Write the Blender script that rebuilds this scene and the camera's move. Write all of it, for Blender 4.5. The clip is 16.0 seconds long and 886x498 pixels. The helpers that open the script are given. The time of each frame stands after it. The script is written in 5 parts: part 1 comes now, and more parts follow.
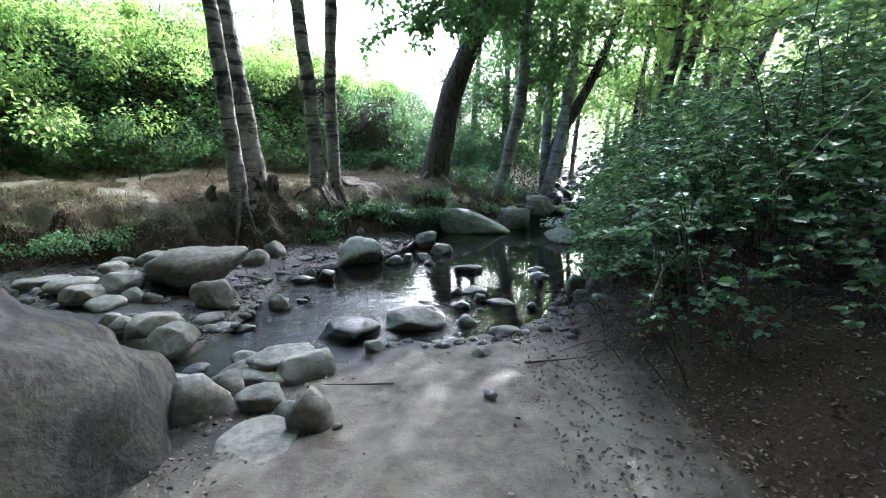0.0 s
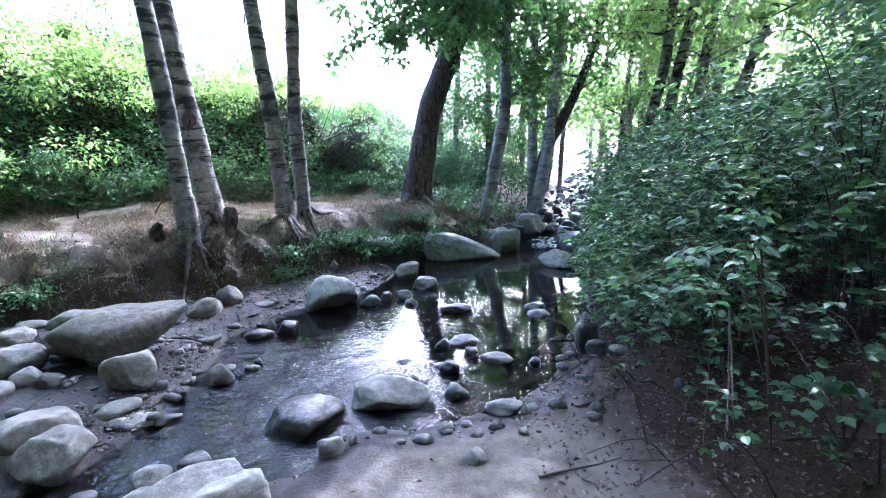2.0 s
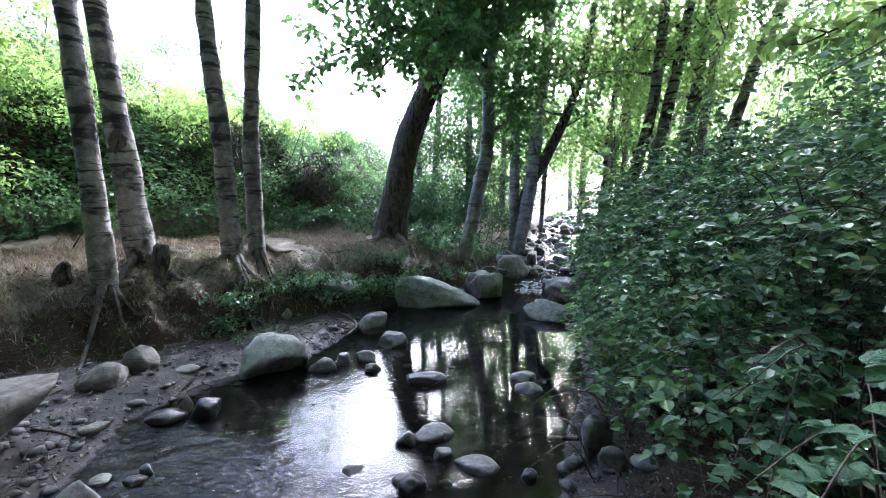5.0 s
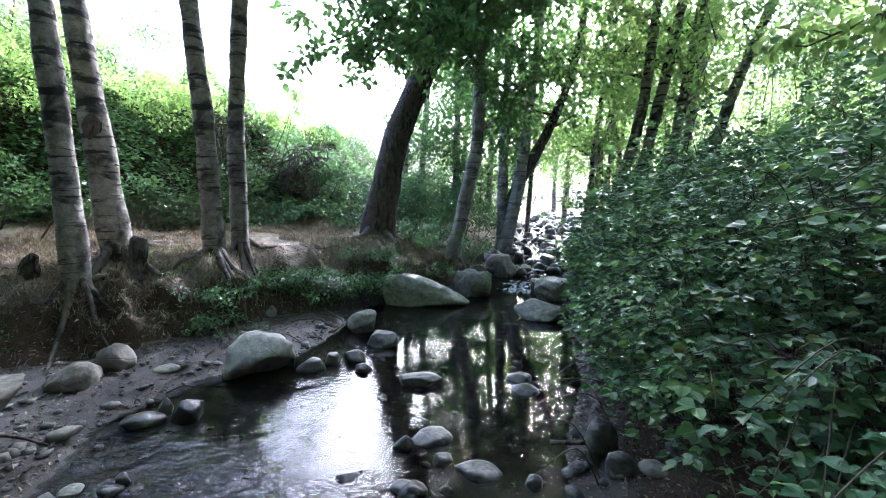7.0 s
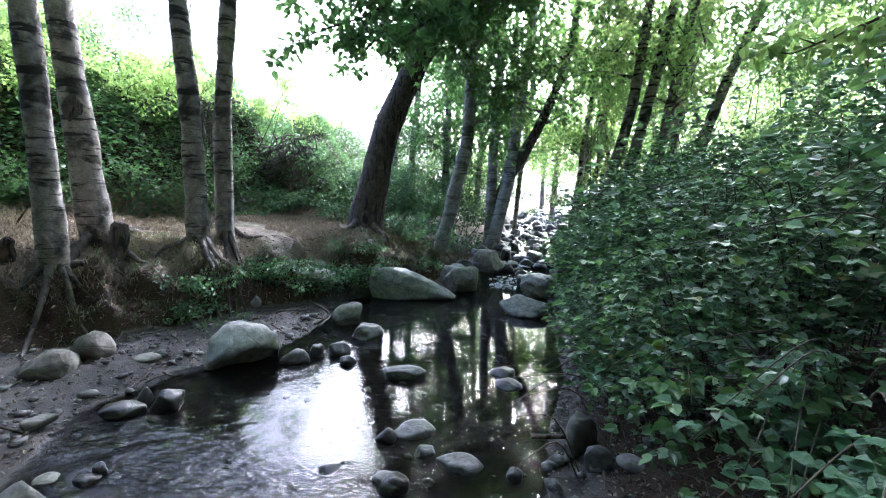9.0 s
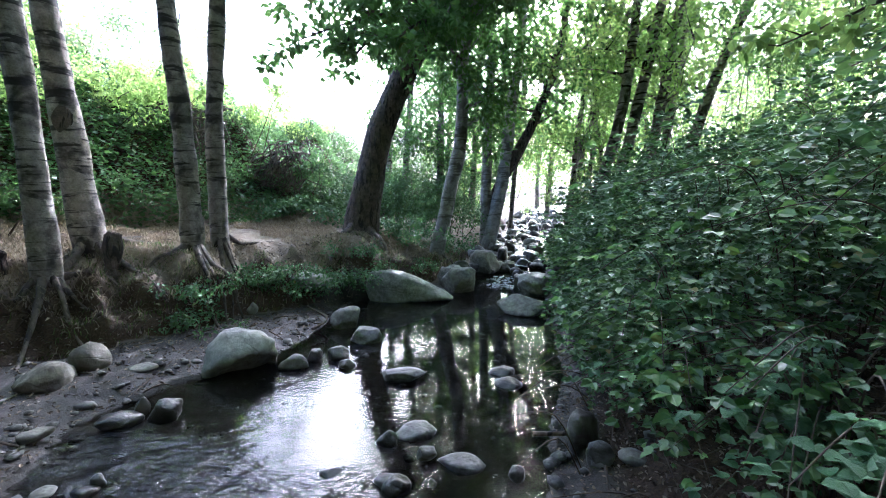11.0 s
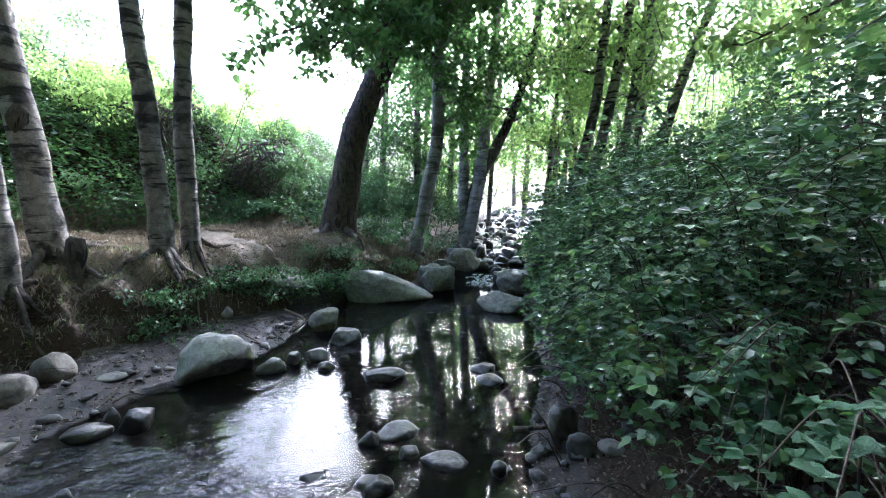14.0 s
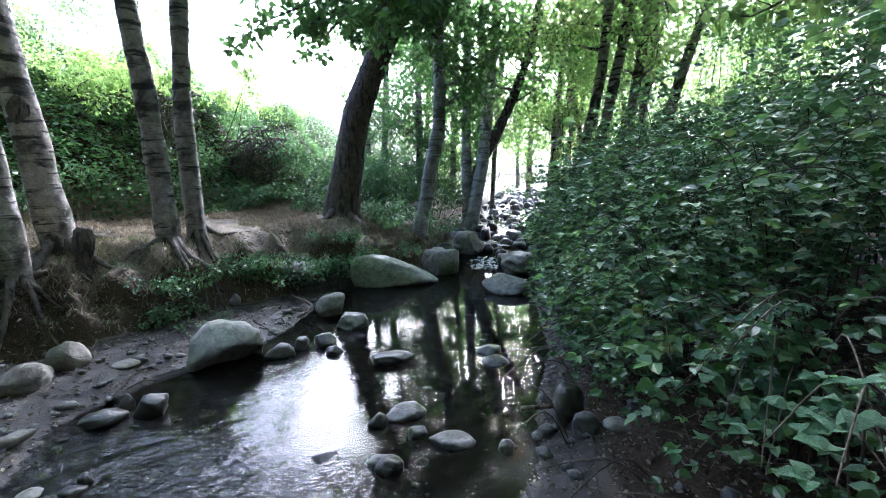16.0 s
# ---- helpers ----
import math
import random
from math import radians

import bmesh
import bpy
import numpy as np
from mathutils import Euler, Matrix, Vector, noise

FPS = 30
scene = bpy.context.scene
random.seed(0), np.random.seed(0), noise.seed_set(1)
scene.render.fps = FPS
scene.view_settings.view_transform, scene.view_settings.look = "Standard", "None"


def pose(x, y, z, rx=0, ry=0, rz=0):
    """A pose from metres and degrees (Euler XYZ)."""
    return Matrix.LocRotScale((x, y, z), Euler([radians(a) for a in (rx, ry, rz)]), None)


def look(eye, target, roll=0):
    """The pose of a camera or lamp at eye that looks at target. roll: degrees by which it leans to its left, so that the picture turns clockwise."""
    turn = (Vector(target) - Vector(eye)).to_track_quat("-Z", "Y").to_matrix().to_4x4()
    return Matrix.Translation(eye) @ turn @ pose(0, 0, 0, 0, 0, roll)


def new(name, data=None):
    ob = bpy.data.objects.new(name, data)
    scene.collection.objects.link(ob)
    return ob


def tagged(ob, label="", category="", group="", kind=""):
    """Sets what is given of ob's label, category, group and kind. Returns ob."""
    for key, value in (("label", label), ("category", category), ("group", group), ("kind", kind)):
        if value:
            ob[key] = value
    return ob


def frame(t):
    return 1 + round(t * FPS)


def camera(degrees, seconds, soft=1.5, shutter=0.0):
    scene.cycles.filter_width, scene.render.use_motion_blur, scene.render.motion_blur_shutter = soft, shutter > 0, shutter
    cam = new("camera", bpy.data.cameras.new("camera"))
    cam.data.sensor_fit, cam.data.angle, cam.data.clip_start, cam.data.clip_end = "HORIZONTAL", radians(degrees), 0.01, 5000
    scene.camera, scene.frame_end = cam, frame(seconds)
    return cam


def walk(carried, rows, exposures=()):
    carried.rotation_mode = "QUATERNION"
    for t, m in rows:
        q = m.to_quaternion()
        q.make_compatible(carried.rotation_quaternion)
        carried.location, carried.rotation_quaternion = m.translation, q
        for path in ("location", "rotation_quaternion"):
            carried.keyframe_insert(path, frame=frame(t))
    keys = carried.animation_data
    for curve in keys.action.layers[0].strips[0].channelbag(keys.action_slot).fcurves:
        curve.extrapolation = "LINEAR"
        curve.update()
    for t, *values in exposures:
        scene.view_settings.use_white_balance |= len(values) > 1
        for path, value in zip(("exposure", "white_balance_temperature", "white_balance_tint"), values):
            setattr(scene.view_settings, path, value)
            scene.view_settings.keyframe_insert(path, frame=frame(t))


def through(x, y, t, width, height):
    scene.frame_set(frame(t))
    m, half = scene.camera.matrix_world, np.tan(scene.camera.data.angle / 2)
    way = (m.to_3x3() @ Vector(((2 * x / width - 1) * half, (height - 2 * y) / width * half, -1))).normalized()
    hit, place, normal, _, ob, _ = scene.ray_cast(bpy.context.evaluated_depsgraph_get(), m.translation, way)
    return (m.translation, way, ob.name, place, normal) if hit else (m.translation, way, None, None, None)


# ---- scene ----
cam = camera(93.9, 16.0, soft=1.0)
PATH = [
    (0, (0.485, 0.767, 1.334), (0.208, 2.706, 0.93), -0.2),
    (0.5, (0.46, 0.948, 1.389), (0.363, 2.914, 1.034), -0.4),
    (1, (0.426, 1.109, 1.423), (0.36, 3.084, 1.12), -0.4),
    (1.5, (0.424, 1.33, 1.433), (0.232, 3.298, 1.128), -1.4),
    (2, (0.458, 1.519, 1.429), (0.236, 3.478, 1.095), -2.5),
    (2.5, (0.471, 1.725, 1.449), (0.284, 3.691, 1.135), 0.5),
    (3, (0.483, 1.916, 1.509), (0.34, 3.893, 1.239), 1.1),
    (3.5, (0.457, 2.085, 1.481), (0.172, 4.056, 1.295), -0.1),
    (4, (0.504, 2.186, 1.501), (0.257, 4.162, 1.317), -0.9),
    (6.5, (0.323, 2.418, 1.474), (0.323, 4.412, 1.31), 1.1),
    (7, (0.318, 2.424, 1.473), (0.288, 4.415, 1.288), 0.3),
    (7.5, (0.315, 2.425, 1.472), (0.344, 4.414, 1.264), 0.4),
    (8, (0.32, 2.419, 1.473), (0.365, 4.407, 1.26), 1.2),
    (8.5, (0.321, 2.419, 1.474), (0.346, 4.403, 1.22), 1.3),
    (9, (0.32, 2.418, 1.473), (0.35, 4.407, 1.262), 1.9),
    (9.5, (0.321, 2.415, 1.471), (0.357, 4.405, 1.275), 1.9),
    (12, (0.328, 2.425, 1.451), (0.375, 4.415, 1.25), -0.4),
    (12.5, (0.329, 2.426, 1.451), (0.386, 4.416, 1.262), 0.5),
    (13, (0.329, 2.426, 1.451), (0.402, 4.417, 1.27), 0.9),
    (13.5, (0.329, 2.426, 1.451), (0.425, 4.415, 1.266), 0.3),
    (14, (0.328, 2.426, 1.451), (0.476, 4.41, 1.247), -0.5),
    (14.5, (0.328, 2.425, 1.451), (0.527, 4.401, 1.219), -0.7),
    (15, (0.328, 2.424, 1.452), (0.547, 4.398, 1.22), -0.5),
    (15.5, (0.328, 2.424, 1.452), (0.51, 4.4, 1.202), -1.5),
    (16, (0.328, 2.425, 1.451), (0.453, 4.401, 1.168), -1.7),
]
EXPOSURES = [(0, 3.62, 4950, 14), (0.5, 3.82, 4850, 15), (1.5, 3.9, 4750, 18), (2.3, 4.25, 4500, 33), (3.4, 4.1, 4650, 28), (4.0, 3.65, 4800, 22), (7, 3.6, 4900, 20), (16, 3.55, 4850, 19)]
walk(cam, [(t, look(eye, target, roll)) for t, eye, target, roll in PATH], EXPOSURES)

# ---- light ----
SUN_AZ, SUN_EL = 18.0, 32.0     # degrees right of +y, degrees up
world = bpy.data.worlds.new("sky")
scene.world = world
world.use_nodes = True
wn = world.node_tree.nodes
sky = wn.new("ShaderNodeTexSky")
sky.sky_type, sky.sun_disc = "NISHITA", False
sky.sun_elevation, sky.sun_rotation = radians(SUN_EL), radians(SUN_AZ)
sky.dust_density = 10.0
wn["Background"].inputs[1].default_value = 0.15
world.node_tree.links.new(sky.outputs[0], wn["Background"].inputs[0])
sun = new("sun", bpy.data.lights.new("sun", "SUN"))
sun.data.energy, sun.data.angle, sun.data.color = 2.4, radians(0.5), (1.0, 0.93, 0.82)
sun_dir = Vector((math.sin(radians(SUN_AZ)) * math.cos(radians(SUN_EL)), math.cos(radians(SUN_AZ)) * math.cos(radians(SUN_EL)), math.sin(radians(SUN_EL))))
sun.matrix_world = look(sun_dir * 60, (0, 0, 0))

# ---- materials ----


class Mat:
    """A small builder of node materials."""

    def __init__(self, name):
        self.m = bpy.data.materials.new(name)
        self.m.use_nodes = True
        self.t = self.m.node_tree
        self.b = self.t.nodes["Principled BSDF"]
        self.out = self.t.nodes["Material Output"]

    def n(self, kind, **sockets):
        node = self.t.nodes.new(kind)
        for k, v in sockets.items():
            self.put(node.inputs[k.replace("_", " ")], v)
        return node

    def put(self, socket, v):
        if isinstance(v, bpy.types.NodeSocket):
            self.t.links.new(v, socket)
        elif isinstance(v, bpy.types.Node):
            self.t.links.new(v.outputs[0], socket)
        else:
            socket.default_value = v

    def coords(self):
        return self.n("ShaderNodeTexCoord").outputs["Object"]

    def noise(self, scale, detail=5.0, rough=0.6, at=None, distortion=0.0):
        node = self.n("ShaderNodeTexNoise", Scale=scale, Detail=detail, Roughness=rough, Distortion=distortion)
        if at is not None:
            self.put(node.inputs["Vector"], at)
        return node.outputs["Fac"]

    def ramp(self, fac, *stops):
        node = self.n("ShaderNodeValToRGB", Fac=fac)
        while len(node.color_ramp.elements) < len(stops):
            node.color_ramp.elements.new(0.5)
        for e, (p, c) in zip(node.color_ramp.elements, stops):
            e.position = p
            e.color = (c, c, c, 1) if isinstance(c, (int, float)) else (*c, 1)
        return node.outputs[0]

    def mix(self, fac, a, b, how="MIX"):
        node = self.n("ShaderNodeMix")
        node.data_type, node.blend_type = "RGBA", how
        for socket, v in zip((node.inputs[0], node.inputs[6], node.inputs[7]), (fac, a, b)):
            self.put(socket, (*v, 1) if isinstance(v, tuple) and len(v) == 3 else v)
        return node.outputs[2]

    def math(self, op, a, b=0.0):
        node = self.n("ShaderNodeMath")
        node.operation = op
        self.put(node.inputs[0], a)
        self.put(node.inputs[1], b)
        return node.outputs[0]

    def bump(self, height, strength=0.5, distance=0.02, normal=None):
        node = self.n("ShaderNodeBump", Height=height, Strength=strength, Distance=distance)
        if normal is not None:
            self.put(node.inputs["Normal"], normal)
        return node.outputs[0]

    def attr(self, name):
        node = self.n("ShaderNodeAttribute")
        node.attribute_name = name
        return node.outputs["Fac"]

    def done(self, **sockets):
        for k, v in sockets.items():
            self.put(self.b.inputs[k.replace("_", " ")], (*v, 1) if isinstance(v, tuple) and len(v) == 3 else v)
        return self.m


def stone_material(name, dark, mid, pale, moss=0.0, rough=0.8, stain=0.35, relief=0.02):
    m = Mat(name)
    co = m.coords()
    rand = m.n("ShaderNodeObjectInfo").outputs["Random"]
    shift = m.n("ShaderNodeVectorMath", Vector=co)
    shift.operation = "ADD"
    m.put(shift.inputs[1], m.mix(1.0, rand, (7.0, 11.0, 5.0), "MULTIPLY"))
    at = shift.outputs[0]
    big, mid_n, fine = m.noise(4.0, 6, 0.6, at, 0.6), m.noise(18.0, 6, 0.65, at), m.noise(140.0, 3, 0.6, at)
    c = m.mix(m.ramp(big, (0.34, 0.0), (0.66, 1.0)), dark, mid)
    c = m.mix(m.ramp(mid_n, (0.42, 0.0), (0.75, 0.85)), c, pale)
    c = m.mix(m.ramp(fine, (0.3, 0.0), (0.45, 1.0)), m.mix(0.09, c, (0.03, 0.03, 0.028)), c)
    c = m.mix(m.math("MULTIPLY", rand, 0.35), c, m.mix(0.6, c, (0.16, 0.12, 0.075)))
    blot = m.noise(2.1, 7, 0.62, at, 0.9)
    c = m.mix(m.ramp(blot, (0.49, 0.0), (0.58, stain)), c, m.mix(0.75, c, dark))
    if moss:
        c = m.mix(m.ramp(m.noise(6.0, 5, 0.7, at), (0.62 - moss, 0.0), (0.8 - moss, 0.8)), c, (0.055, 0.06, 0.02))
    seam = m.n("ShaderNodeMapping", Vector=at)
    seam.inputs["Rotation"].default_value = (0.5, 0.3, 0.4)
    seam.inputs["Scale"].default_value = (0.7, 0.9, 1.3)
    line = m.ramp(m.math("ABSOLUTE", m.math("SUBTRACT", m.noise(1.7, 3, 0.5, seam, 0.8), 0.5)), (0.0, 0.8), (0.02, 1.0))
    c = m.mix(1.0, c, line, "MULTIPLY")
    height = m.math("ADD", m.math("MULTIPLY", mid_n, 0.7), m.math("MULTIPLY", fine, 0.05))
    height = m.math("ADD", height, m.math("MULTIPLY", line, 0.5))
    return m.done(Base_Color=c, Roughness=rough, Normal=m.bump(height, 0.8, relief))


STONE = stone_material("grey sandstone", (0.105, 0.10, 0.084), (0.24, 0.228, 0.193), (0.42, 0.405, 0.35))
STONE_PALE = stone_material("pale grey sandstone", (0.16, 0.153, 0.13), (0.33, 0.315, 0.27), (0.50, 0.48, 0.42))
STONE_BANK = stone_material("brownish bank stone", (0.055, 0.048, 0.037), (0.135, 0.12, 0.093), (0.26, 0.24, 0.195), 0.04)
STONE_WET = stone_material("wet dark stone", (0.009, 0.009, 0.009), (0.022, 0.021, 0.019), (0.06, 0.057, 0.05), 0.06, 0.3)
BOULDER = stone_material("weathered boulder stone", (0.009, 0.009, 0.008), (0.04, 0.038, 0.034), (0.12, 0.115, 0.104), 0.10, 0.85, 0.95, 0.05)


STONE_DAMP = stone_material("damp grey stone", (0.035, 0.034, 0.032), (0.10, 0.096, 0.087), (0.21, 0.205, 0.19), 0.05, 0.42)
PEBBLE = stone_material("pebble stone", (0.035, 0.033, 0.03), (0.10, 0.094, 0.083), (0.23, 0.22, 0.195), 0.0, 0.6)


def ground_material():
    m = Mat("creek ground")
    co = m.coords()
    wet, grass, litter = m.attr("wet"), m.attr("grass"), m.attr("litter")
    big, mid_n, fine, grit = m.noise(1.3, 5, 0.6, co), m.noise(9.0, 6, 0.65, co), m.noise(70.0, 4, 0.7, co), m.noise(320.0, 2, 0.6, co)
    sand = m.mix(m.ramp(mid_n, (0.3, 0.0), (0.7, 1.0)), (0.085, 0.07, 0.055), (0.24, 0.21, 0.17))
    sand = m.mix(m.ramp(grit, (0.35, 0.0), (0.7, 0.5)), m.mix(0.3, sand, (0.06, 0.05, 0.04)), sand)
    sand = m.mix(m.ramp(big, (0.45, 0.0), (0.7, 0.5)), sand, (0.30, 0.27, 0.225))
    mud = m.mix(m.ramp(mid_n, (0.35, 0.0), (0.7, 1.0)), (0.014, 0.012, 0.010), (0.062, 0.052, 0.043))
    mud = m.mix(m.ramp(fine, (0.62, 0.0), (0.68, 0.7)), mud, (0.11, 0.095, 0.075))
    straw = m.mix(m.ramp(fine, (0.3, 0.0), (0.7, 1.0)), (0.12, 0.093, 0.066), (0.33, 0.26, 0.19))
    straw = m.mix(m.ramp(mid_n, (0.45, 0.0), (0.7, 0.8)), straw, (0.40, 0.34, 0.275))
    soil = m.mix(m.ramp(fine, (0.35, 0.0), (0.7, 1.0)), (0.018, 0.012, 0.007), (0.082, 0.052, 0.030))
    c = m.mix(m.ramp(m.math("ADD", grass, m.math("MULTIPLY", m.math("SUBTRACT", mid_n, 0.5), 0.7)), (0.35, 0.0), (0.65, 1.0)), sand, straw)
    c = m.mix(m.ramp(m.math("ADD", litter, m.math("MULTIPLY", m.math("SUBTRACT", mid_n, 0.5), 0.8)), (0.3, 0.0), (0.7, 1.0)), c, soil)
    w = m.ramp(m.math("ADD", wet, m.math("MULTIPLY", m.math("SUBTRACT", mid_n, 0.5), 0.5)), (0.3, 0.0), (0.7, 1.0))
    c = m.mix(w, c, mud)
    height = m.math("ADD", m.math("MULTIPLY", mid_n, 0.6), m.math("ADD", m.math("MULTIPLY", fine, 0.35), m.math("MULTIPLY", grit, 0.1)))
    rough = m.ramp(w, (0.0, 0.92), (1.0, 0.5))
    return m.done(Base_Color=c, Roughness=rough, Specular_IOR_Level=0.3, Normal=m.bump(height, 0.8, 0.03))


GROUND = ground_material()


def water_material(name, ripple, scale):
    m = Mat(name)
    co = m.coords()
    stretch = m.n("ShaderNodeMapping", Vector=co)
    stretch.inputs["Rotation"].default_value = (0, 0, radians(35))
    stretch.inputs["Scale"].default_value = (1.0, 2.2, 1.0)
    rough_here = m.attr("flow")
    slow, fast = m.noise(scale, 1, 0.4, stretch, 0.8), m.noise(scale * 2.4, 0.5, 0.4, stretch, 0.6)
    height = m.math("MULTIPLY", m.math("ADD", slow, m.math("MULTIPLY", fast, 0.3)), rough_here)
    return m.done(Base_Color=(0.34, 0.34, 0.28), Roughness=0.01, IOR=1.33, Transmission_Weight=1.0, Normal=m.bump(height, ripple, 0.022))


WATER = water_material("stream water", 1.0, 11.0)


def foam_material():
    m = Mat("stream foam")
    c = m.mix(m.noise(60.0, 2, 0.5, m.coords()), (0.7, 0.72, 0.74), (0.85, 0.86, 0.88))
    return m.done(Base_Color=c, Roughness=0.5)


FOAM = foam_material()


def bark_material(name, base, pale, band, bands=True, scale=1.0, crack=0.0):
    m = Mat(name)
    co = m.coords()
    flat = m.n("ShaderNodeMapping", Vector=co)
    flat.inputs["Scale"].default_value = (1.2, 1.2, 9.0) if bands else (9.0, 9.0, 2.0)
    n1, n2, n3 = m.noise(1.6 * scale, 5, 0.6, flat, 0.5), m.noise(9.0 * scale, 5, 0.65, co), m.noise(60.0, 3, 0.6, co)
    c = m.mix(m.ramp(n2, (0.35, 0.0), (0.68, 1.0)), base, pale)
    c = m.mix(m.ramp(n1, (0.55, 0.0), (0.6, 0.95)), c, band)
    if bands:
        ring = m.n("ShaderNodeTexWave", Vector=co, Scale=0.6, Distortion=16.0, Detail=5.0)
        ring.inputs["Detail Scale"].default_value = 1.6
        ring.bands_direction = "Z"
        broken = m.ramp(m.noise(3.0, 4, 0.6, co), (0.46, 0.0), (0.6, 1.0))
        c = m.mix(m.ramp(m.noise(2.2, 4, 0.6, co, 0.5), (0.53, 0.0), (0.6, 0.85)), c, band)
        c = m.mix(m.math("MULTIPLY", broken, m.ramp(ring.outputs["Fac"], (0.8, 0.0), (0.95, 0.95))), c, band)
        n1 = m.math("SUBTRACT", n1, m.math("MULTIPLY", m.ramp(ring.outputs["Fac"], (0.8, 0.0), (0.95, 1.0)), 0.5))
    c = m.mix(m.ramp(n3, (0.3, 0.35), (0.55, 0.0)), c, band)
    height = m.math("ADD", m.math("MULTIPLY", n1, 0.8 + crack), m.math("ADD", m.math("MULTIPLY", n2, 0.4), m.math("MULTIPLY", n3, 0.12)))
    return m.done(Base_Color=c, Roughness=0.88, Normal=m.bump(height, 0.9, 0.02 + 0.03 * crack))


BARK_ALDER = bark_material("banded alder bark", (0.12, 0.10, 0.08), (0.33, 0.29, 0.24), (0.012, 0.009, 0.007))
BARK_PALE = bark_material("pale mottled bark", (0.20, 0.19, 0.17), (0.40, 0.38, 0.34), (0.10, 0.09, 0.075), True, 0.7)
BARK_DARK = bark_material("dark furrowed bark", (0.04, 0.03, 0.023), (0.14, 0.105, 0.078), (0.012, 0.009, 0.007), False, 1.2, 1.0)
BARK_ROOT = bark_material("weathered root bark", (0.05, 0.038, 0.028), (0.15, 0.12, 0.092), (0.02, 0.015, 0.011), False)
TWIG = bark_material("thin twig bark", (0.05, 0.036, 0.026), (0.12, 0.09, 0.06), (0.025, 0.018, 0.012), False)


def leaf_material(name, dark, mid, light, through, gloss=0.42, share=0.4):
    m = Mat(name)
    geo = m.n("ShaderNodeNewGeometry").outputs["Random Per Island"]
    co = m.coords()
    patch = m.noise(1.1, 3, 0.5, co)
    vein = m.noise(90.0, 2, 0.5, co)
    c = m.ramp(geo, (0.0, dark), (0.55, mid), (0.97, light), (1.0, (0.22, 0.13, 0.03)))
    c = m.mix(m.ramp(patch, (0.3, 0.55), (0.6, 0.0)), c, dark)
    c = m.mix(m.ramp(vein, (0.4, 0.25), (0.6, 0.0)), c, light)
    thin = m.n("ShaderNodeBsdfTranslucent", Color=m.mix(0.75, c, (*through, 1)))
    m.done(Base_Color=c, Roughness=gloss, Normal=m.bump(vein, 0.25, 0.004))
    both = m.n("ShaderNodeMixShader", Fac=share)
    m.put(both.inputs[1], m.b.outputs[0])
    m.put(both.inputs[2], thin)
    m.put(m.out.inputs[0], both)
    return m.m


# wide dark-to-light spread per leaf puts the foliage's uneven shading into its colour
LEAF_BRAMBLE = leaf_material("bramble leaf", (0.012, 0.033, 0.013), (0.06, 0.125, 0.048), (0.16, 0.25, 0.095), (0.17, 0.36, 0.09), 0.4, 0.24)


def shoot_leaf_material():
    m = Mat("bramble shoot leaf")
    rand = m.n("ShaderNodeObjectInfo").outputs["Random"]
    co = m.coords()
    rib = m.ramp(m.math("ABSOLUTE", m.n("ShaderNodeSeparateXYZ", Vector=co).outputs["Y"]), (0.0, 1.0), (0.03, 0.0))
    c = m.mix(rand, (0.06, 0.145, 0.068), (0.125, 0.24, 0.115))
    c = m.mix(m.ramp(m.noise(6.0, 4, 0.6, co), (0.35, 0.5), (0.6, 0.0)), c, (0.035, 0.09, 0.05))
    c = m.mix(m.math("MULTIPLY", rib, 0.6), c, (0.16, 0.27, 0.15))
    thin = m.n("ShaderNodeBsdfTranslucent", Color=m.mix(0.7, c, (0.17, 0.36, 0.09)))
    m.done(Base_Color=c, Roughness=0.45, Normal=m.bump(m.noise(14.0, 3, 0.5, co), 0.5, 0.05))
    both = m.n("ShaderNodeMixShader", Fac=0.35)
    m.put(both.inputs[1], m.b.outputs[0])
    m.put(both.inputs[2], thin)
    m.put(m.out.inputs[0], both)
    return m.m


LEAF_SHOOT = shoot_leaf_material()
LEAF_FRESH = leaf_material("young bramble leaf", (0.04, 0.10, 0.03), (0.10, 0.21, 0.06), (0.2, 0.34, 0.1), (0.3, 0.5, 0.12), 0.4, 0.35)
LEAF_TREE = leaf_material("sycamore leaf", (0.025, 0.06, 0.018), (0.05, 0.11, 0.03), (0.10, 0.19, 0.04), (0.24, 0.42, 0.10), 0.42, 0.45)
LEAF_LIGHT = leaf_material("fresh green leaf", (0.04, 0.095, 0.028), (0.09, 0.165, 0.045), (0.19, 0.29, 0.08), (0.46, 0.64, 0.16), 0.5, 0.55)
LEAF_IVY = leaf_material("ivy leaf", (0.012, 0.03, 0.010), (0.042, 0.095, 0.028), (0.105, 0.19, 0.055), (0.16, 0.30, 0.08), 0.48, 0.32)
LEAF_GREY = leaf_material("grey green leaf", (0.05, 0.085, 0.05), (0.10, 0.15, 0.09), (0.17, 0.22, 0.13), (0.28, 0.38, 0.14), 0.6)


def dry_material(name, dark, light, share=0.25):
    m = Mat(name)
    geo = m.n("ShaderNodeNewGeometry").outputs["Random Per Island"]
    c = m.ramp(geo, (0.0, dark), (1.0, light))
    c = m.mix(m.ramp(m.noise(40.0, 3, 0.6, m.coords()), (0.3, 0.3), (0.6, 0.0)), c, dark)
    thin = m.n("ShaderNodeBsdfTranslucent", Color=c)
    m.done(Base_Color=c, Roughness=0.8)
    both = m.n("ShaderNodeMixShader", Fac=share)
    m.put(both.inputs[1], m.b.outputs[0])
    m.put(both.inputs[2], thin)
    m.put(m.out.inputs[0], both)
    return m.m


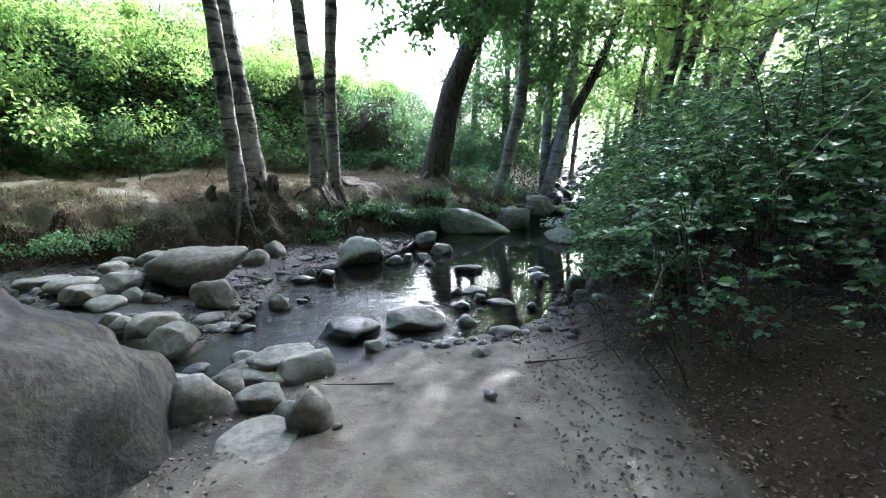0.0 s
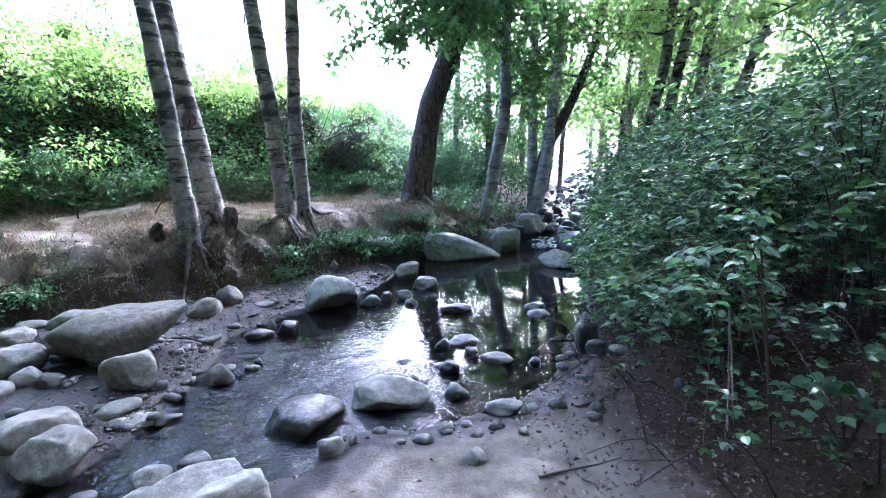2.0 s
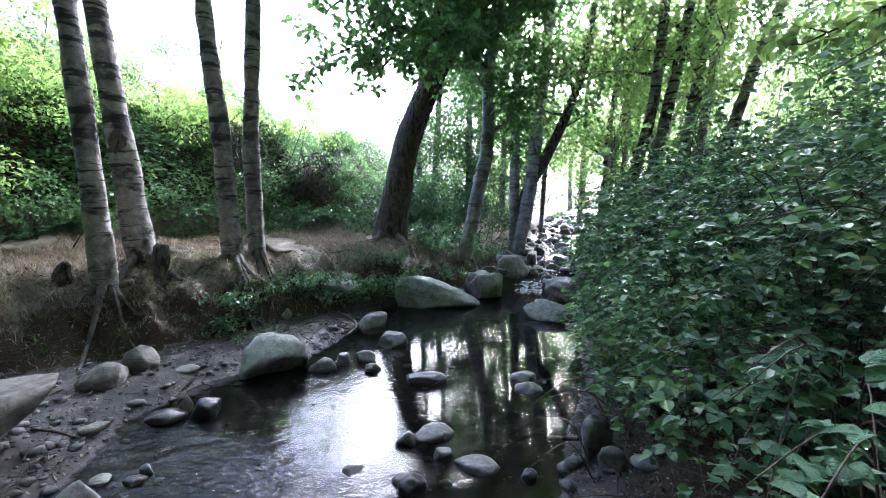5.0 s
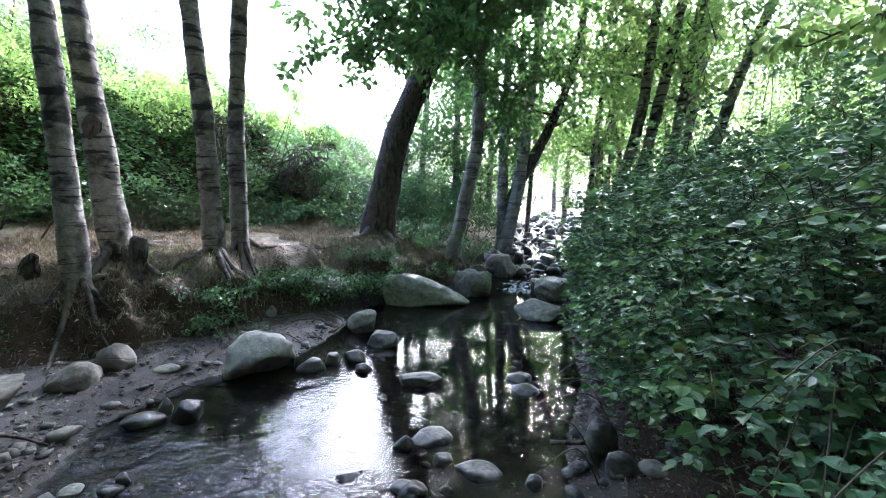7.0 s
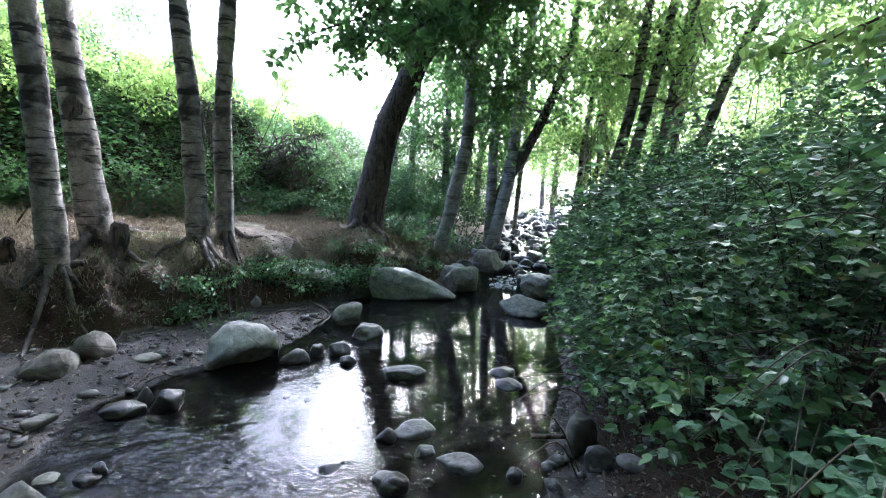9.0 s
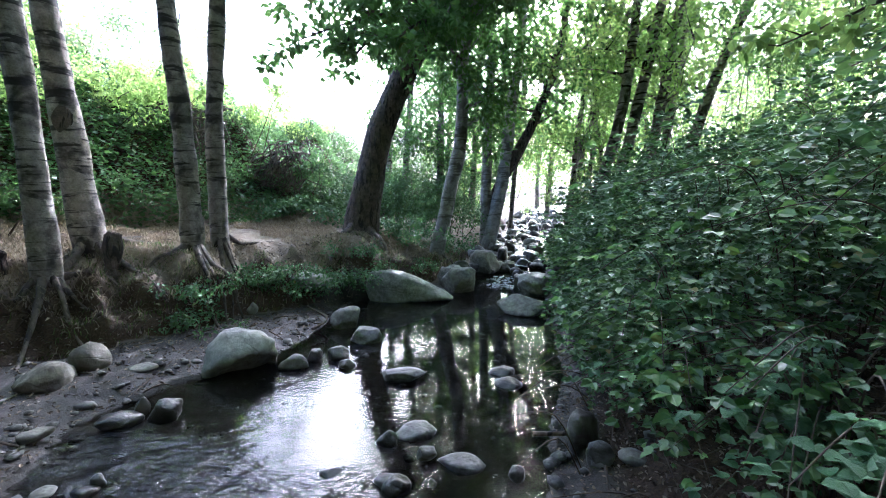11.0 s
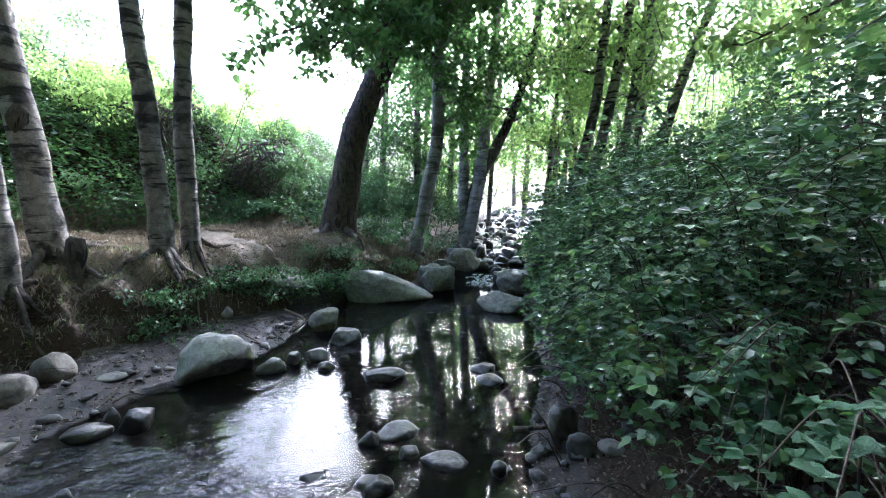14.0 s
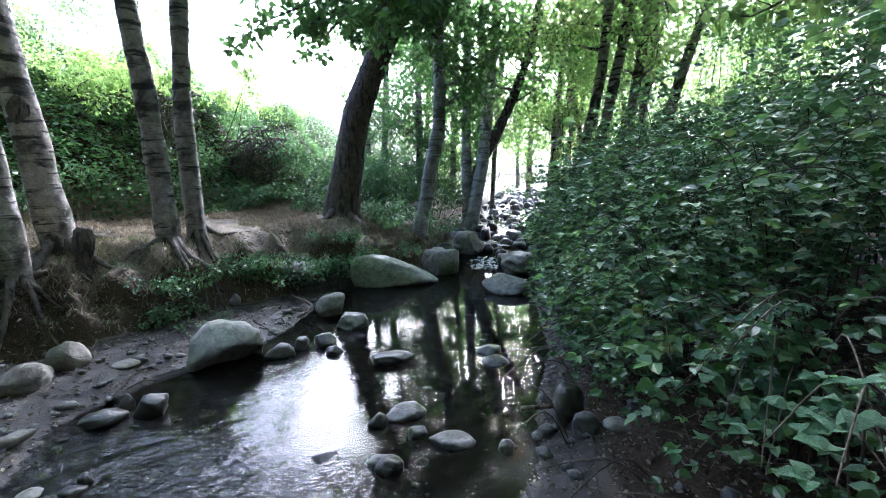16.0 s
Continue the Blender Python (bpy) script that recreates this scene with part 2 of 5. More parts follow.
STRAW = dry_material("dry straw grass", (0.14, 0.108, 0.068), (0.44, 0.355, 0.235))
GRASS = dry_material("green grass blade", (0.05, 0.085, 0.02), (0.14, 0.19, 0.05), 0.4)
DEAD_LEAF = dry_material("dead leaf litter", (0.04, 0.028, 0.018), (0.30, 0.24, 0.17), 0.1)

# ---- mesh helpers ----


def mesh_of(name, verts, faces, material, smooth=True):
    """A mesh from an (n, 3) array of points and an (m, k) array of faces."""
    verts, faces = np.asarray(verts, np.float32), np.asarray(faces, np.int32)
    me = bpy.data.meshes.new(name)
    me.vertices.add(len(verts))
    me.vertices.foreach_set("co", verts.ravel())
    k = faces.shape[1]
    me.loops.add(faces.size)
    me.loops.foreach_set("vertex_index", faces.ravel())
    me.polygons.add(len(faces))
    me.polygons.foreach_set("loop_start", np.arange(len(faces), dtype=np.int32) * k)
    me.polygons.foreach_set("use_smooth", np.full(len(faces), smooth))
    me.update(calc_edges=True)
    me.materials.append(material)
    return me


def part(name, me, parent=None, label=""):
    ob = new(name, me)
    ob.parent = parent
    return tagged(ob, label)


def thing(name, at, label, category, group="", kind=""):
    ob = new(name)
    ob.location = at
    ob.empty_display_size = 0.1
    return tagged(ob, label, category, group, kind)


def lattice(ix, iy, iz, seed):
    h = (ix * 374761393 + iy * 668265263 + iz * 2147483647 + seed * 1274126177) & 0x7FFFFFFF
    h = ((h ^ (h >> 13)) * 1274126177) & 0x7FFFFFFF
    return ((h ^ (h >> 16)) & 0xFFFF) / 65535.0


def vnoise(p, seed=0):
    """Smooth value noise from -1 to 1 at an (n, 3) array of places."""
    p = np.asarray(p, float)
    i = np.floor(p).astype(np.int64)
    f = p - i
    f = f * f * (3 - 2 * f)
    out = 0
    for dx in (0, 1):
        for dy in (0, 1):
            for dz in (0, 1):
                w = (f[:, 0] if dx else 1 - f[:, 0]) * (f[:, 1] if dy else 1 - f[:, 1]) * (f[:, 2] if dz else 1 - f[:, 2])
                out = out + w * lattice(i[:, 0] + dx, i[:, 1] + dy, i[:, 2] + dz, seed)
    return out * 2 - 1


def fbm(p, seed=0, octaves=4):
    return sum(vnoise(np.asarray(p) * 2**k, seed + k) / 2**k for k in range(octaves))


def smooth(a, b, x):
    t = np.clip((np.asarray(x, float) - a) / (b - a), 0, 1)
    return t * t * (3 - 2 * t)


# ---- ground ----
SHORE_LEFT = [(-6.5, -1.0), (-4.6, 0.8), (-3.3, 2.0), (-2.2, 2.7), (-1.7, 3.2), (-1.65, 3.7), (-1.8, 4.3), (-2.05, 5.1), (-1.8, 5.75), (-1.25, 6.2),
              (-1.05, 7.0), (-1.0, 8.2), (-0.85, 8.8), (0.5, 9.5), (1.0, 10.3), (1.5, 11.2), (2.1, 13.0), (3.2, 17.0), (5.5, 24.0), (9.0, 32.0)]
SHORE_RIGHT = [(10.5, 32.0), (7.0, 24.0), (4.7, 17.0), (3.5, 13.0), (2.7, 11.0), (2.25, 9.6), (1.95, 8.0), (1.6, 6.6), (1.45, 5.8), (1.05, 4.9),
               (0.9, 4.3), (0.5, 3.9), (0.1, 3.72), (-0.35, 3.62), (-0.5, 3.3), (-0.9, 3.1), (-1.5, 2.75), (-2.1, 2.0), (-3.2, 0.6), (-5.2, -1.4)]
BANK_FOOT = [(-14.0, 0.5), (-6.0, 3.7), (-4.4, 4.8), (-3.4, 5.5), (-2.65, 6.2), (-2.1, 7.0), (-1.5, 7.9), (-0.9, 8.7), (-0.1, 9.4), (0.7, 10.4), (1.2, 11.6), (1.9, 13.6),
             (3.0, 17.5), (5.3, 24.5), (9.0, 33.0)]
BANK_RIGHT = [(10.6, 32.0), (7.1, 24.0), (4.8, 17.0), (3.6, 13.0), (2.8, 11.0), (2.35, 9.6), (2.05, 8.0), (1.7, 6.6), (1.55, 5.8), (1.2, 4.9), (1.15, 4.0),
              (1.25, 3.2), (1.35, 2.2), (1.5, 0.8), (1.8, -2.0), (3.0, -8.0)]


def line_distance(px, py, line):
    """Distance to a line, and a sign that is positive on the left of its way."""
    best, side = np.full(px.shape, 1e9), np.ones(px.shape)
    for (ax, ay), (bx, by) in zip(line, line[1:]):
        dx, dy = bx - ax, by - ay
        t = np.clip(((px - ax) * dx + (py - ay) * dy) / (dx * dx + dy * dy), 0, 1)
        d = np.hypot(px - ax - t * dx, py - ay - t * dy)
        near = d < best
        side = np.where(near, np.where(dx * (py - ay) - dy * (px - ax) >= 0, 1.0, -1.0), side)
        best = np.where(near, d, best)
    return best, side


def inside(px, py, poly):
    hit = np.zeros(px.shape, bool)
    for (ax, ay), (bx, by) in zip(poly, poly[1:] + poly[:1]):
        cross = (ay > py) != (by > py)
        hit ^= cross & (px < (bx - ax) * (py - ay) / (by - ay + 1e-12) + ax)
    return hit


STREAM = SHORE_LEFT + SHORE_RIGHT


def stream_level(y):
    """Height of the water's face: a still pool, then a rocky cascade up the valley."""
    y = np.asarray(y, float)
    return 0.2 * smooth(9.9, 10.9, y) + 0.07 * np.clip(y - 10.9, 0, 60)


def ground_z(px, py, detail=True):
    px, py = np.asarray(px, float), np.asarray(py, float)
    shore, _ = line_distance(px, py, STREAM + STREAM[:1])
    wet = inside(px, py, STREAM)
    bed = -0.03 - 0.17 * smooth(0.0, 0.6, shore)
    beach = 0.015 + 0.09 * smooth(0, 0.5, shore) + 0.08 * smooth(0.4, 1.6, shore)
    z = np.where(wet, bed, beach) + stream_level(py)
    # left bank, its terrace and the hillside behind
    d, s = line_distance(px, py, BANK_FOOT)
    left = s > 0
    top = 0.95 - 0.35 * smooth(-1.2, 0.4, px)
    terrace = 0.25 + (top - 0.25) * (0.8 * smooth(-0.1, 1.05, d) + 0.2 * smooth(0.0, 0.4, d)) + 0.13 * np.clip(d - 0.8, 0, 3.5)
    far = 0.95 * smooth(12.0, 26.0, py)
    crest = np.interp(px, [-5.4, -4.2, -3.2, -2.2, -0.8], [2.5, 2.05, 1.6, 1.0, 0.75])
    rise = crest * smooth(2.4, 6.2, d) + 0.05 * np.clip(d - 6, 0, 400)
    hill = 16.0 * smooth(45, 130, np.hypot(px + 5, py)) * smooth(0.35, -0.1, px / (np.abs(py) + 5.0))
    rise = rise + hill
    z_left = terrace + rise + far * smooth(-4.0, 0.0, px)
    z = np.where(left, np.maximum(z, z_left * smooth(-0.02, 0.1, d) + z * (1 - smooth(-0.02, 0.1, d))), z)
    # right bank under the brambles
    d2, s2 = line_distance(px, py, BANK_RIGHT)
    right = s2 > 0
    z_right = stream_level(py) + 0.12 + 0.42 * smooth(0.0, 0.9, d2) + 0.25 * smooth(0.9, 3.0, d2) + 0.05 * np.clip(d2 - 3, 0, 300)
    z = np.where(right, np.maximum(z, z_right), z)
    if detail:
        p = np.stack([px, py, 0 * px], -1).reshape(-1, 3)
        rough = np.where(wet, 0.6, 1.0) * (1 + 1.2 * left)
        n = (0.018 * fbm(p * 3.0, 3, 3) + 0.008 * fbm(p * 11.0, 9, 2)).reshape(px.shape)
        n = n + (0.05 * fbm(p * 0.8, 21, 3)).reshape(px.shape) * smooth(0.5, 2.5, np.minimum(d, 9) * left)
        n = n + (0.30 * fbm(p * 0.75, 33, 3)).reshape(px.shape) * smooth(3.0, 4.5, np.minimum(d, 9) * left) * (1 - smooth(40, 60, py))
        n = n + (0.07 * fbm(p * 4.0, 55, 4)).reshape(px.shape) * left * smooth(0.0, 0.15, d) * (1 - smooth(0.5, 1.0, d))
        z = z + n * rough
    return z


def spaced(lo, fine_lo, fine_hi, hi, step, growth=1.09):
    out, s, v = [fine_lo], step, fine_lo
    while v > lo:
        s *= growth
        v -= s
        out.append(v)
    out = out[::-1]
    out += list(np.arange(fine_lo + step, fine_hi, step))
    s, v = step, out[-1]
    while v < hi:
        s *= growth
        v += s
        out.append(v)
    return np.array(out)


def build_ground():
    gx, gy = spaced(-420, -4.6, 2.6, 420, 0.04), spaced(-120, 1.0, 9.8, 600, 0.045)
    X, Y = np.meshgrid(gx, gy)
    Z = ground_z(X, Y)
    nx, ny = len(gx), len(gy)
    idx = np.arange(nx * ny).reshape(ny, nx)
    faces = np.stack([idx[:-1, :-1], idx[:-1, 1:], idx[1:, 1:], idx[1:, :-1]], -1).reshape(-1, 4)
    me = mesh_of("ground", np.stack([X, Y, Z], -1).reshape(-1, 3), faces, GROUND)
    shore, _ = line_distance(X, Y, STREAM + STREAM[:1])
    wet_in = inside(X, Y, STREAM)
    d, s = line_distance(X, Y, BANK_FOOT)
    d2, s2 = line_distance(X, Y, BANK_RIGHT)
    leftside = X < -0.6
    wet = np.where(wet_in, 1.0, 1 - smooth(0.05, np.where(leftside & (s < 0), 2.2, 0.55), shore))
    wet = np.where((s < 0) & (X < -0.9) & (Y > 3.6), np.maximum(wet, 0.92), wet) * np.where(s > 0, 1 - smooth(0, 0.4, d), 1)
    grass = np.where(s > 0, smooth(-0.1, 0.4, d), 0.0)
    litter = np.maximum(np.where(s2 > 0, smooth(-0.3, 0.3, d2), 0.6 * (1 - smooth(0.0, 0.5, d2)) * (s2 < 0)), np.where(s > 0, 0.8 * (1 - smooth(0.25, 0.75, d)) + smooth(2.8, 3.8, d), 0.0))
    for key, values in (("wet", wet), ("grass", grass), ("litter", litter)):
        me.attributes.new(key, "FLOAT", "POINT").data.foreach_set("value", np.clip(values, 0, 1).ravel().astype(np.float32))
    return tagged(new("ground", me), "sandy creek bank with damp mud, dry grass and leaf litter", "ground", kind="structure")


ground = build_ground()


def build_water():
    gx, gy = spaced(-7, -2.6, 1.6, 11, 0.022, 1.06), spaced(-2, 2.6, 7.0, 32, 0.022, 1.04)
    X, Y = np.meshgrid(gx, gy)
    shore, _ = line_distance(X, Y, STREAM + STREAM[:1])
    keep = inside(X, Y, STREAM) | (shore < 0.22)
    Z = stream_level(Y)
    flow = 0.015 + (0.06 + 0.94 * smooth(4.75, 3.85, Y + 0.35 * X)) * smooth(0.6, -0.3, X + 0.1 * (Y - 4)) * smooth(7.2, 6.2, Y) + 0.9 * smooth(9.6, 10.4, Y)
    p = np.stack([X * 1.0, Y * 1.8, 0 * X], -1).reshape(-1, 3)
    a = radians(35)
    q = np.stack([(X * math.cos(a) + Y * math.sin(a)) * 6.0, (Y * math.cos(a) - X * math.sin(a)) * 13.0, 0 * X], -1).reshape(-1, 3)
    q = q + 0.8 * vnoise(q * 0.3, 61)[:, None]
    Z = Z + (0.012 * (vnoise(q, 15) + 0.35 * vnoise(q * 1.9, 16))).reshape(X.shape) * np.clip(flow, 0, 1) * smooth(9.0, 8.0, Y)
    Z = Z + ((0.0012 * fbm(p * 3.0, 5, 2)).reshape(X.shape)) * np.clip(flow, 0, 1) + 0.05 * (fbm(p * 2.0, 8, 2)).reshape(X.shape) * smooth(9.9, 10.5, Y)
    nx, ny = len(gx), len(gy)
    idx = np.arange(nx * ny).reshape(ny, nx)
    k = keep[:-1, :-1] & keep[:-1, 1:] & keep[1:, 1:] & keep[1:, :-1]
    faces = np.stack([idx[:-1, :-1], idx[:-1, 1:], idx[1:, 1:], idx[1:, :-1]], -1)[k]
    used = np.unique(faces)
    back = np.zeros(nx * ny, np.int64)
    back[used] = np.arange(len(used))
    me = mesh_of("water", np.stack([X, Y, Z], -1).reshape(-1, 3)[used], back[faces], WATER)
    me.attributes.new("flow", "FLOAT", "POINT").data.foreach_set("value", np.clip(flow, 0, 1).ravel()[used].astype(np.float32))
    return tagged(new("water", me), "shallow clear stream water, rippled and reflecting the sky", "water", kind="structure")


water = build_water()

# ---- stones ----


def ball(level):
    bm = bmesh.new()
    bmesh.ops.create_icosphere(bm, subdivisions=level, radius=1.0)
    v = np.array([x.co[:] for x in bm.verts])
    f = np.array([[x.index for x in face.verts] for face in bm.faces])
    bm.free()
    return v, f


BALLS = {k: ball(k) for k in (1, 2, 3, 4, 5)}


def stone_shape(seed, level, cuts=7, sharp=0.6, lumps=0.12, flat_top=False):
    """A rounded stone in a unit box: a ball with soft planes cut off it, and lumps."""
    rng = np.random.default_rng(seed)
    v, f = BALLS[level]
    v = v.copy()
    planes = rng.normal(size=(cuts, 3))
    planes /= np.linalg.norm(planes, axis=1)[:, None]
    if flat_top:
        planes = np.vstack([planes, [0.08, -0.1, 1.0]])
    for n in planes:
        limit = rng.uniform(0.55, 0.85)
        over = np.clip(v @ n - limit, 0, None)
        v -= over[:, None] * n * sharp
    v *= (1 + lumps * fbm(v * 1.3 + seed * 3.7, seed, 3) + 0.03 * fbm(v * 6.0 + seed, seed + 5, 2))[:, None]
    lo, hi = v.min(0), v.max(0)
    return (v - (lo + hi) / 2) / (hi - lo), f


ROCK_LOOK = {
    "r": ("boulder", "rounded grey creek stone lying on the gravel", STONE, 9, 0.9, False),
    "block": ("boulder", "angular pale grey stone with a flat top", STONE, 9, 0.95, True),
    "flat": ("boulder", "flat grey stone half sunk in mud", STONE, 6, 0.8, True),
    "wet": ("boulder", "dark wet stone in the stream", STONE_WET, 8, 0.85, False),
    "damp": ("boulder", "damp grey stone lying low in the stream", STONE_DAMP, 9, 0.95, True),
    "bank": ("boulder", "brownish grey stone at the foot of the bank", STONE_BANK, 8, 0.7, False),
    "dome": ("boulder", "domed pale boulder with a dark wet foot", STONE_PALE, 5, 0.35, False),
    "slab": ("boulder", "long sloping grey brown slab at the bank's foot", STONE_BANK, 11, 1.0, False),
    "slabup": ("boulder", "pale smooth boulder beside the water", STONE_PALE, 6, 0.8, False),
    "long": ("boulder", "long pale boulder at the pool's edge", STONE_PALE, 6, 0.8, False),
}


def rock_thing(look_of, x, y, z, w, d, h, rot, seed):
    name, label, material, cuts, sharp, top = ROCK_LOOK[look_of]
    v, f = stone_shape(seed, 4 if w > 0.3 else 3, cuts, sharp, 0.13, top)
    if not inside(np.array([x]), np.array([y]), STREAM)[0]:
        z = max(z, float(ground_z(np.array([x]), np.array([y]), False)[0]) - 0.02)
    sunk = 0.45 * h
    v = v * (w, d, h + sunk)
    if look_of == "dome":
        low = smooth(0.16, -0.06, v[:, 2] / h - 0.12 * np.cos(8 * v[:, 0] / w - 1.2)) * smooth(0.1, -0.2, v[:, 1] / d)
        v[:, 1] += low * 0.42 * d * smooth(-0.42, -0.05, v[:, 0] / w)
        v[:, 0] += 0.10 * w * smooth(0.1, -0.4, v[:, 2] / h) * smooth(0.0, -0.4, v[:, 0] / w) * -1.0
    if look_of == "long":
        v[:, 2] = (v[:, 2] + h * 0.6) * (1.25 - 0.75 * (v[:, 0] / w + 0.5)) - h * 0.6
    if look_of == "slab":
        v[:, 2] += 0.10 * v[:, 0]
    v[:, 2] += (h + sunk) / 2 - sunk
    ob = new(name, mesh_of(name, v, f, material))
    ob.matrix_world = pose(x, y, z, 0, 0, rot)
    return tagged(ob, label, "boulder", "creek boulders")


rock_thing('slab', -2.54, 4.43, 0.22, 0.956, 0.746, 0.328, 40, 1)
rock_thing('block', -2.96, 3.97, 0.20, 0.381, 0.305, 0.189, 47, 2)
rock_thing('r', -2.06, 3.97, 0.10, 0.335, 0.274, 0.245, 39, 3)
rock_thing('r', -2.05, 3.35, 0.10, 0.396, 0.325, 0.170, 44, 4)
rock_thing('block', -1.80, 3.22, 0.02, 0.343, 0.274, 0.204, 43, 5)
rock_thing('r', -2.05, 3.20, 0.00, 0.189, 0.155, 0.101, 46, 6)
rock_thing('r', -2.27, 3.29, 0.10, 0.212, 0.174, 0.147, 48, 7)
rock_thing('r', -2.45, 3.37, 0.12, 0.168, 0.137, 0.116, 48, 8)
rock_thing('r', -2.80, 3.66, 0.15, 0.289, 0.237, 0.096, 49, 9)
rock_thing('block', -3.03, 3.67, 0.20, 0.321, 0.257, 0.134, 50, 10)
rock_thing('flat', -3.38, 3.88, 0.20, 0.411, 0.288, 0.126, 51, 11)
rock_thing('flat', -3.80, 3.99, 0.20, 0.476, 0.334, 0.096, 53, 12)
rock_thing('block', -3.44, 4.36, 0.27, 0.270, 0.216, 0.091, 48, 13)
rock_thing('r', -3.53, 4.56, 0.30, 0.240, 0.197, 0.081, 47, 14)
rock_thing('r', -3.30, 4.74, 0.30, 0.397, 0.325, 0.115, 44, 15)
rock_thing('r', -2.75, 3.87, 0.15, 0.180, 0.147, 0.115, 46, 16)
rock_thing('r', -2.58, 3.89, 0.13, 0.159, 0.130, 0.102, 44, 17)
rock_thing('r', -2.48, 3.93, 0.10, 0.099, 0.081, 0.067, 43, 18)
rock_thing('r', -1.90, 3.70, 0.05, 0.250, 0.205, 0.078, 39, 19)
rock_thing('flat', -1.75, 3.64, 0.00, 0.219, 0.153, 0.068, 38, 20)
rock_thing('wet', -1.58, 3.71, 0.00, 0.165, 0.140, 0.046, 35, 21)
rock_thing('r', -1.56, 4.21, 0.00, 0.189, 0.155, 0.149, 31, 22)
rock_thing('wet', -1.78, 5.13, 0.00, 0.272, 0.231, 0.076, 27, 23)
rock_thing('wet', -1.73, 5.27, 0.00, 0.103, 0.088, 0.109, 26, 24)
rock_thing('wet', -1.52, 5.19, 0.00, 0.208, 0.176, 0.139, 24, 25)
rock_thing('wet', -1.42, 4.49, 0.00, 0.069, 0.059, 0.062, 27, 26)
rock_thing('r', -0.97, 2.44, 0.06, 0.276, 0.227, 0.248, 41, 27)
rock_thing('r', -1.01, 2.68, 0.06, 0.206, 0.169, 0.157, 38, 28)
rock_thing('r', -0.87, 2.86, 0.05, 0.352, 0.288, 0.103, 33, 29)
rock_thing('r', -0.72, 2.57, 0.08, 0.254, 0.208, 0.131, 34, 30)
rock_thing('r', -0.38, 2.40, 0.10, 0.219, 0.180, 0.224, 28, 31)
rock_thing('r', -0.55, 2.50, 0.09, 0.127, 0.104, 0.084, 31, 32)
rock_thing('slabup', -0.68, 2.96, 0.02, 0.353, 0.247, 0.187, 28, 33)
rock_thing('flat', -0.85, 3.00, 0.12, 0.419, 0.294, 0.087, 31, 34)
rock_thing('r', -1.15, 2.99, 0.03, 0.247, 0.203, 0.072, 36, 35)
rock_thing('r', -1.25, 3.20, 0.00, 0.181, 0.148, 0.069, 36, 36)
rock_thing('r', -1.64, 2.82, 0.05, 0.210, 0.172, 0.075, 46, 37)
rock_thing('r', -1.38, 2.73, 0.04, 0.216, 0.177, 0.112, 43, 38)
rock_thing('wet', -1.48, 3.02, 0.00, 0.166, 0.141, 0.046, 41, 39)
rock_thing('wet', -1.12, 3.34, 0.00, 0.157, 0.134, 0.044, 32, 40)
rock_thing('dome', -1.38, 6.04, 0.00, 0.603, 0.513, 0.375, 19, 41)
rock_thing('block', -0.75, 7.39, 0.0, 0.36, 0.27, 0.24, 11, 42)
rock_thing('damp', -0.41, 6.87, 0.00, 0.348, 0.286, 0.143, 8, 43)
rock_thing('damp', -0.95, 6.12, 0.00, 0.267, 0.187, 0.115, 15, 44)
rock_thing('damp', -0.80, 6.27, 0.00, 0.145, 0.119, 0.108, 13, 45)
rock_thing('long', -0.04, 8.95, 0.00, 1.400, 0.588, 0.471, 4, 46)
rock_thing('block', 0.75, 9.63, 0.04, 0.641, 0.513, 0.387, -2, 47)
rock_thing('flat', -1.42, 8.30, 0.10, 0.623, 0.436, 0.147, 14, 48)
rock_thing('damp', 0.07, 5.89, -0.02, 0.379, 0.266, 0.100, 5, 49)
rock_thing('r', -0.22, 4.02, 0.00, 0.509, 0.417, 0.142, 12, 50)
rock_thing('wet', -0.69, 3.72, -0.02, 0.506, 0.430, 0.142, 22, 51)
rock_thing('r', -0.40, 3.43, 0.02, 0.140, 0.114, 0.091, 18, 52)
rock_thing('damp', 0.22, 4.07, 0.00, 0.165, 0.135, 0.086, 5, 53)
rock_thing('wet', 0.04, 4.87, 0.00, 0.138, 0.117, 0.075, 6, 54)
rock_thing('damp', 0.21, 4.97, 0.00, 0.284, 0.199, 0.057, 4, 55)
rock_thing('wet', 0.14, 4.41, 0.00, 0.155, 0.131, 0.085, 5, 56)
rock_thing('damp', 0.29, 4.70, 0.00, 0.120, 0.098, 0.074, 3, 57)
rock_thing('damp', 0.49, 4.64, -0.02, 0.272, 0.191, 0.058, -0, 58)
rock_thing('damp', 0.53, 3.88, 0.00, 0.240, 0.168, 0.074, -1, 59)
rock_thing('block', 0.37, 3.29, 0.05, 0.128, 0.103, 0.071, 3, 60)
rock_thing('r', 1.62, 8.13, 0.00, 0.778, 0.638, 0.241, -13, 61)
rock_thing('r', 2.12, 9.28, 0.05, 0.742, 0.608, 0.324, -15, 62)
rock_thing('r', 1.39, 10.84, 0.20, 0.639, 0.524, 0.396, -7, 63)
rock_thing('block', 0.73, 9.84, 0.03, 0.666, 0.533, 0.391, -3, 64)
rock_thing('bank', -2.59, 5.49, 0.10, 0.37, 0.33, 0.19, 43, 65)
rock_thing('bank', -2.49, 5.78, 0.14, 0.28, 0.25, 0.21, 40, 66)
rock_thing('flat', -2.09, 4.87, 0.04, 0.180, 0.126, 0.059, 45, 67)
rock_thing('flat', -2.13, 5.86, 0.08, 0.229, 0.160, 0.046, 35, 68)
rock_thing('wet', 0.93, 5.93, 0.00, 0.224, 0.190, 0.063, -10, 69)
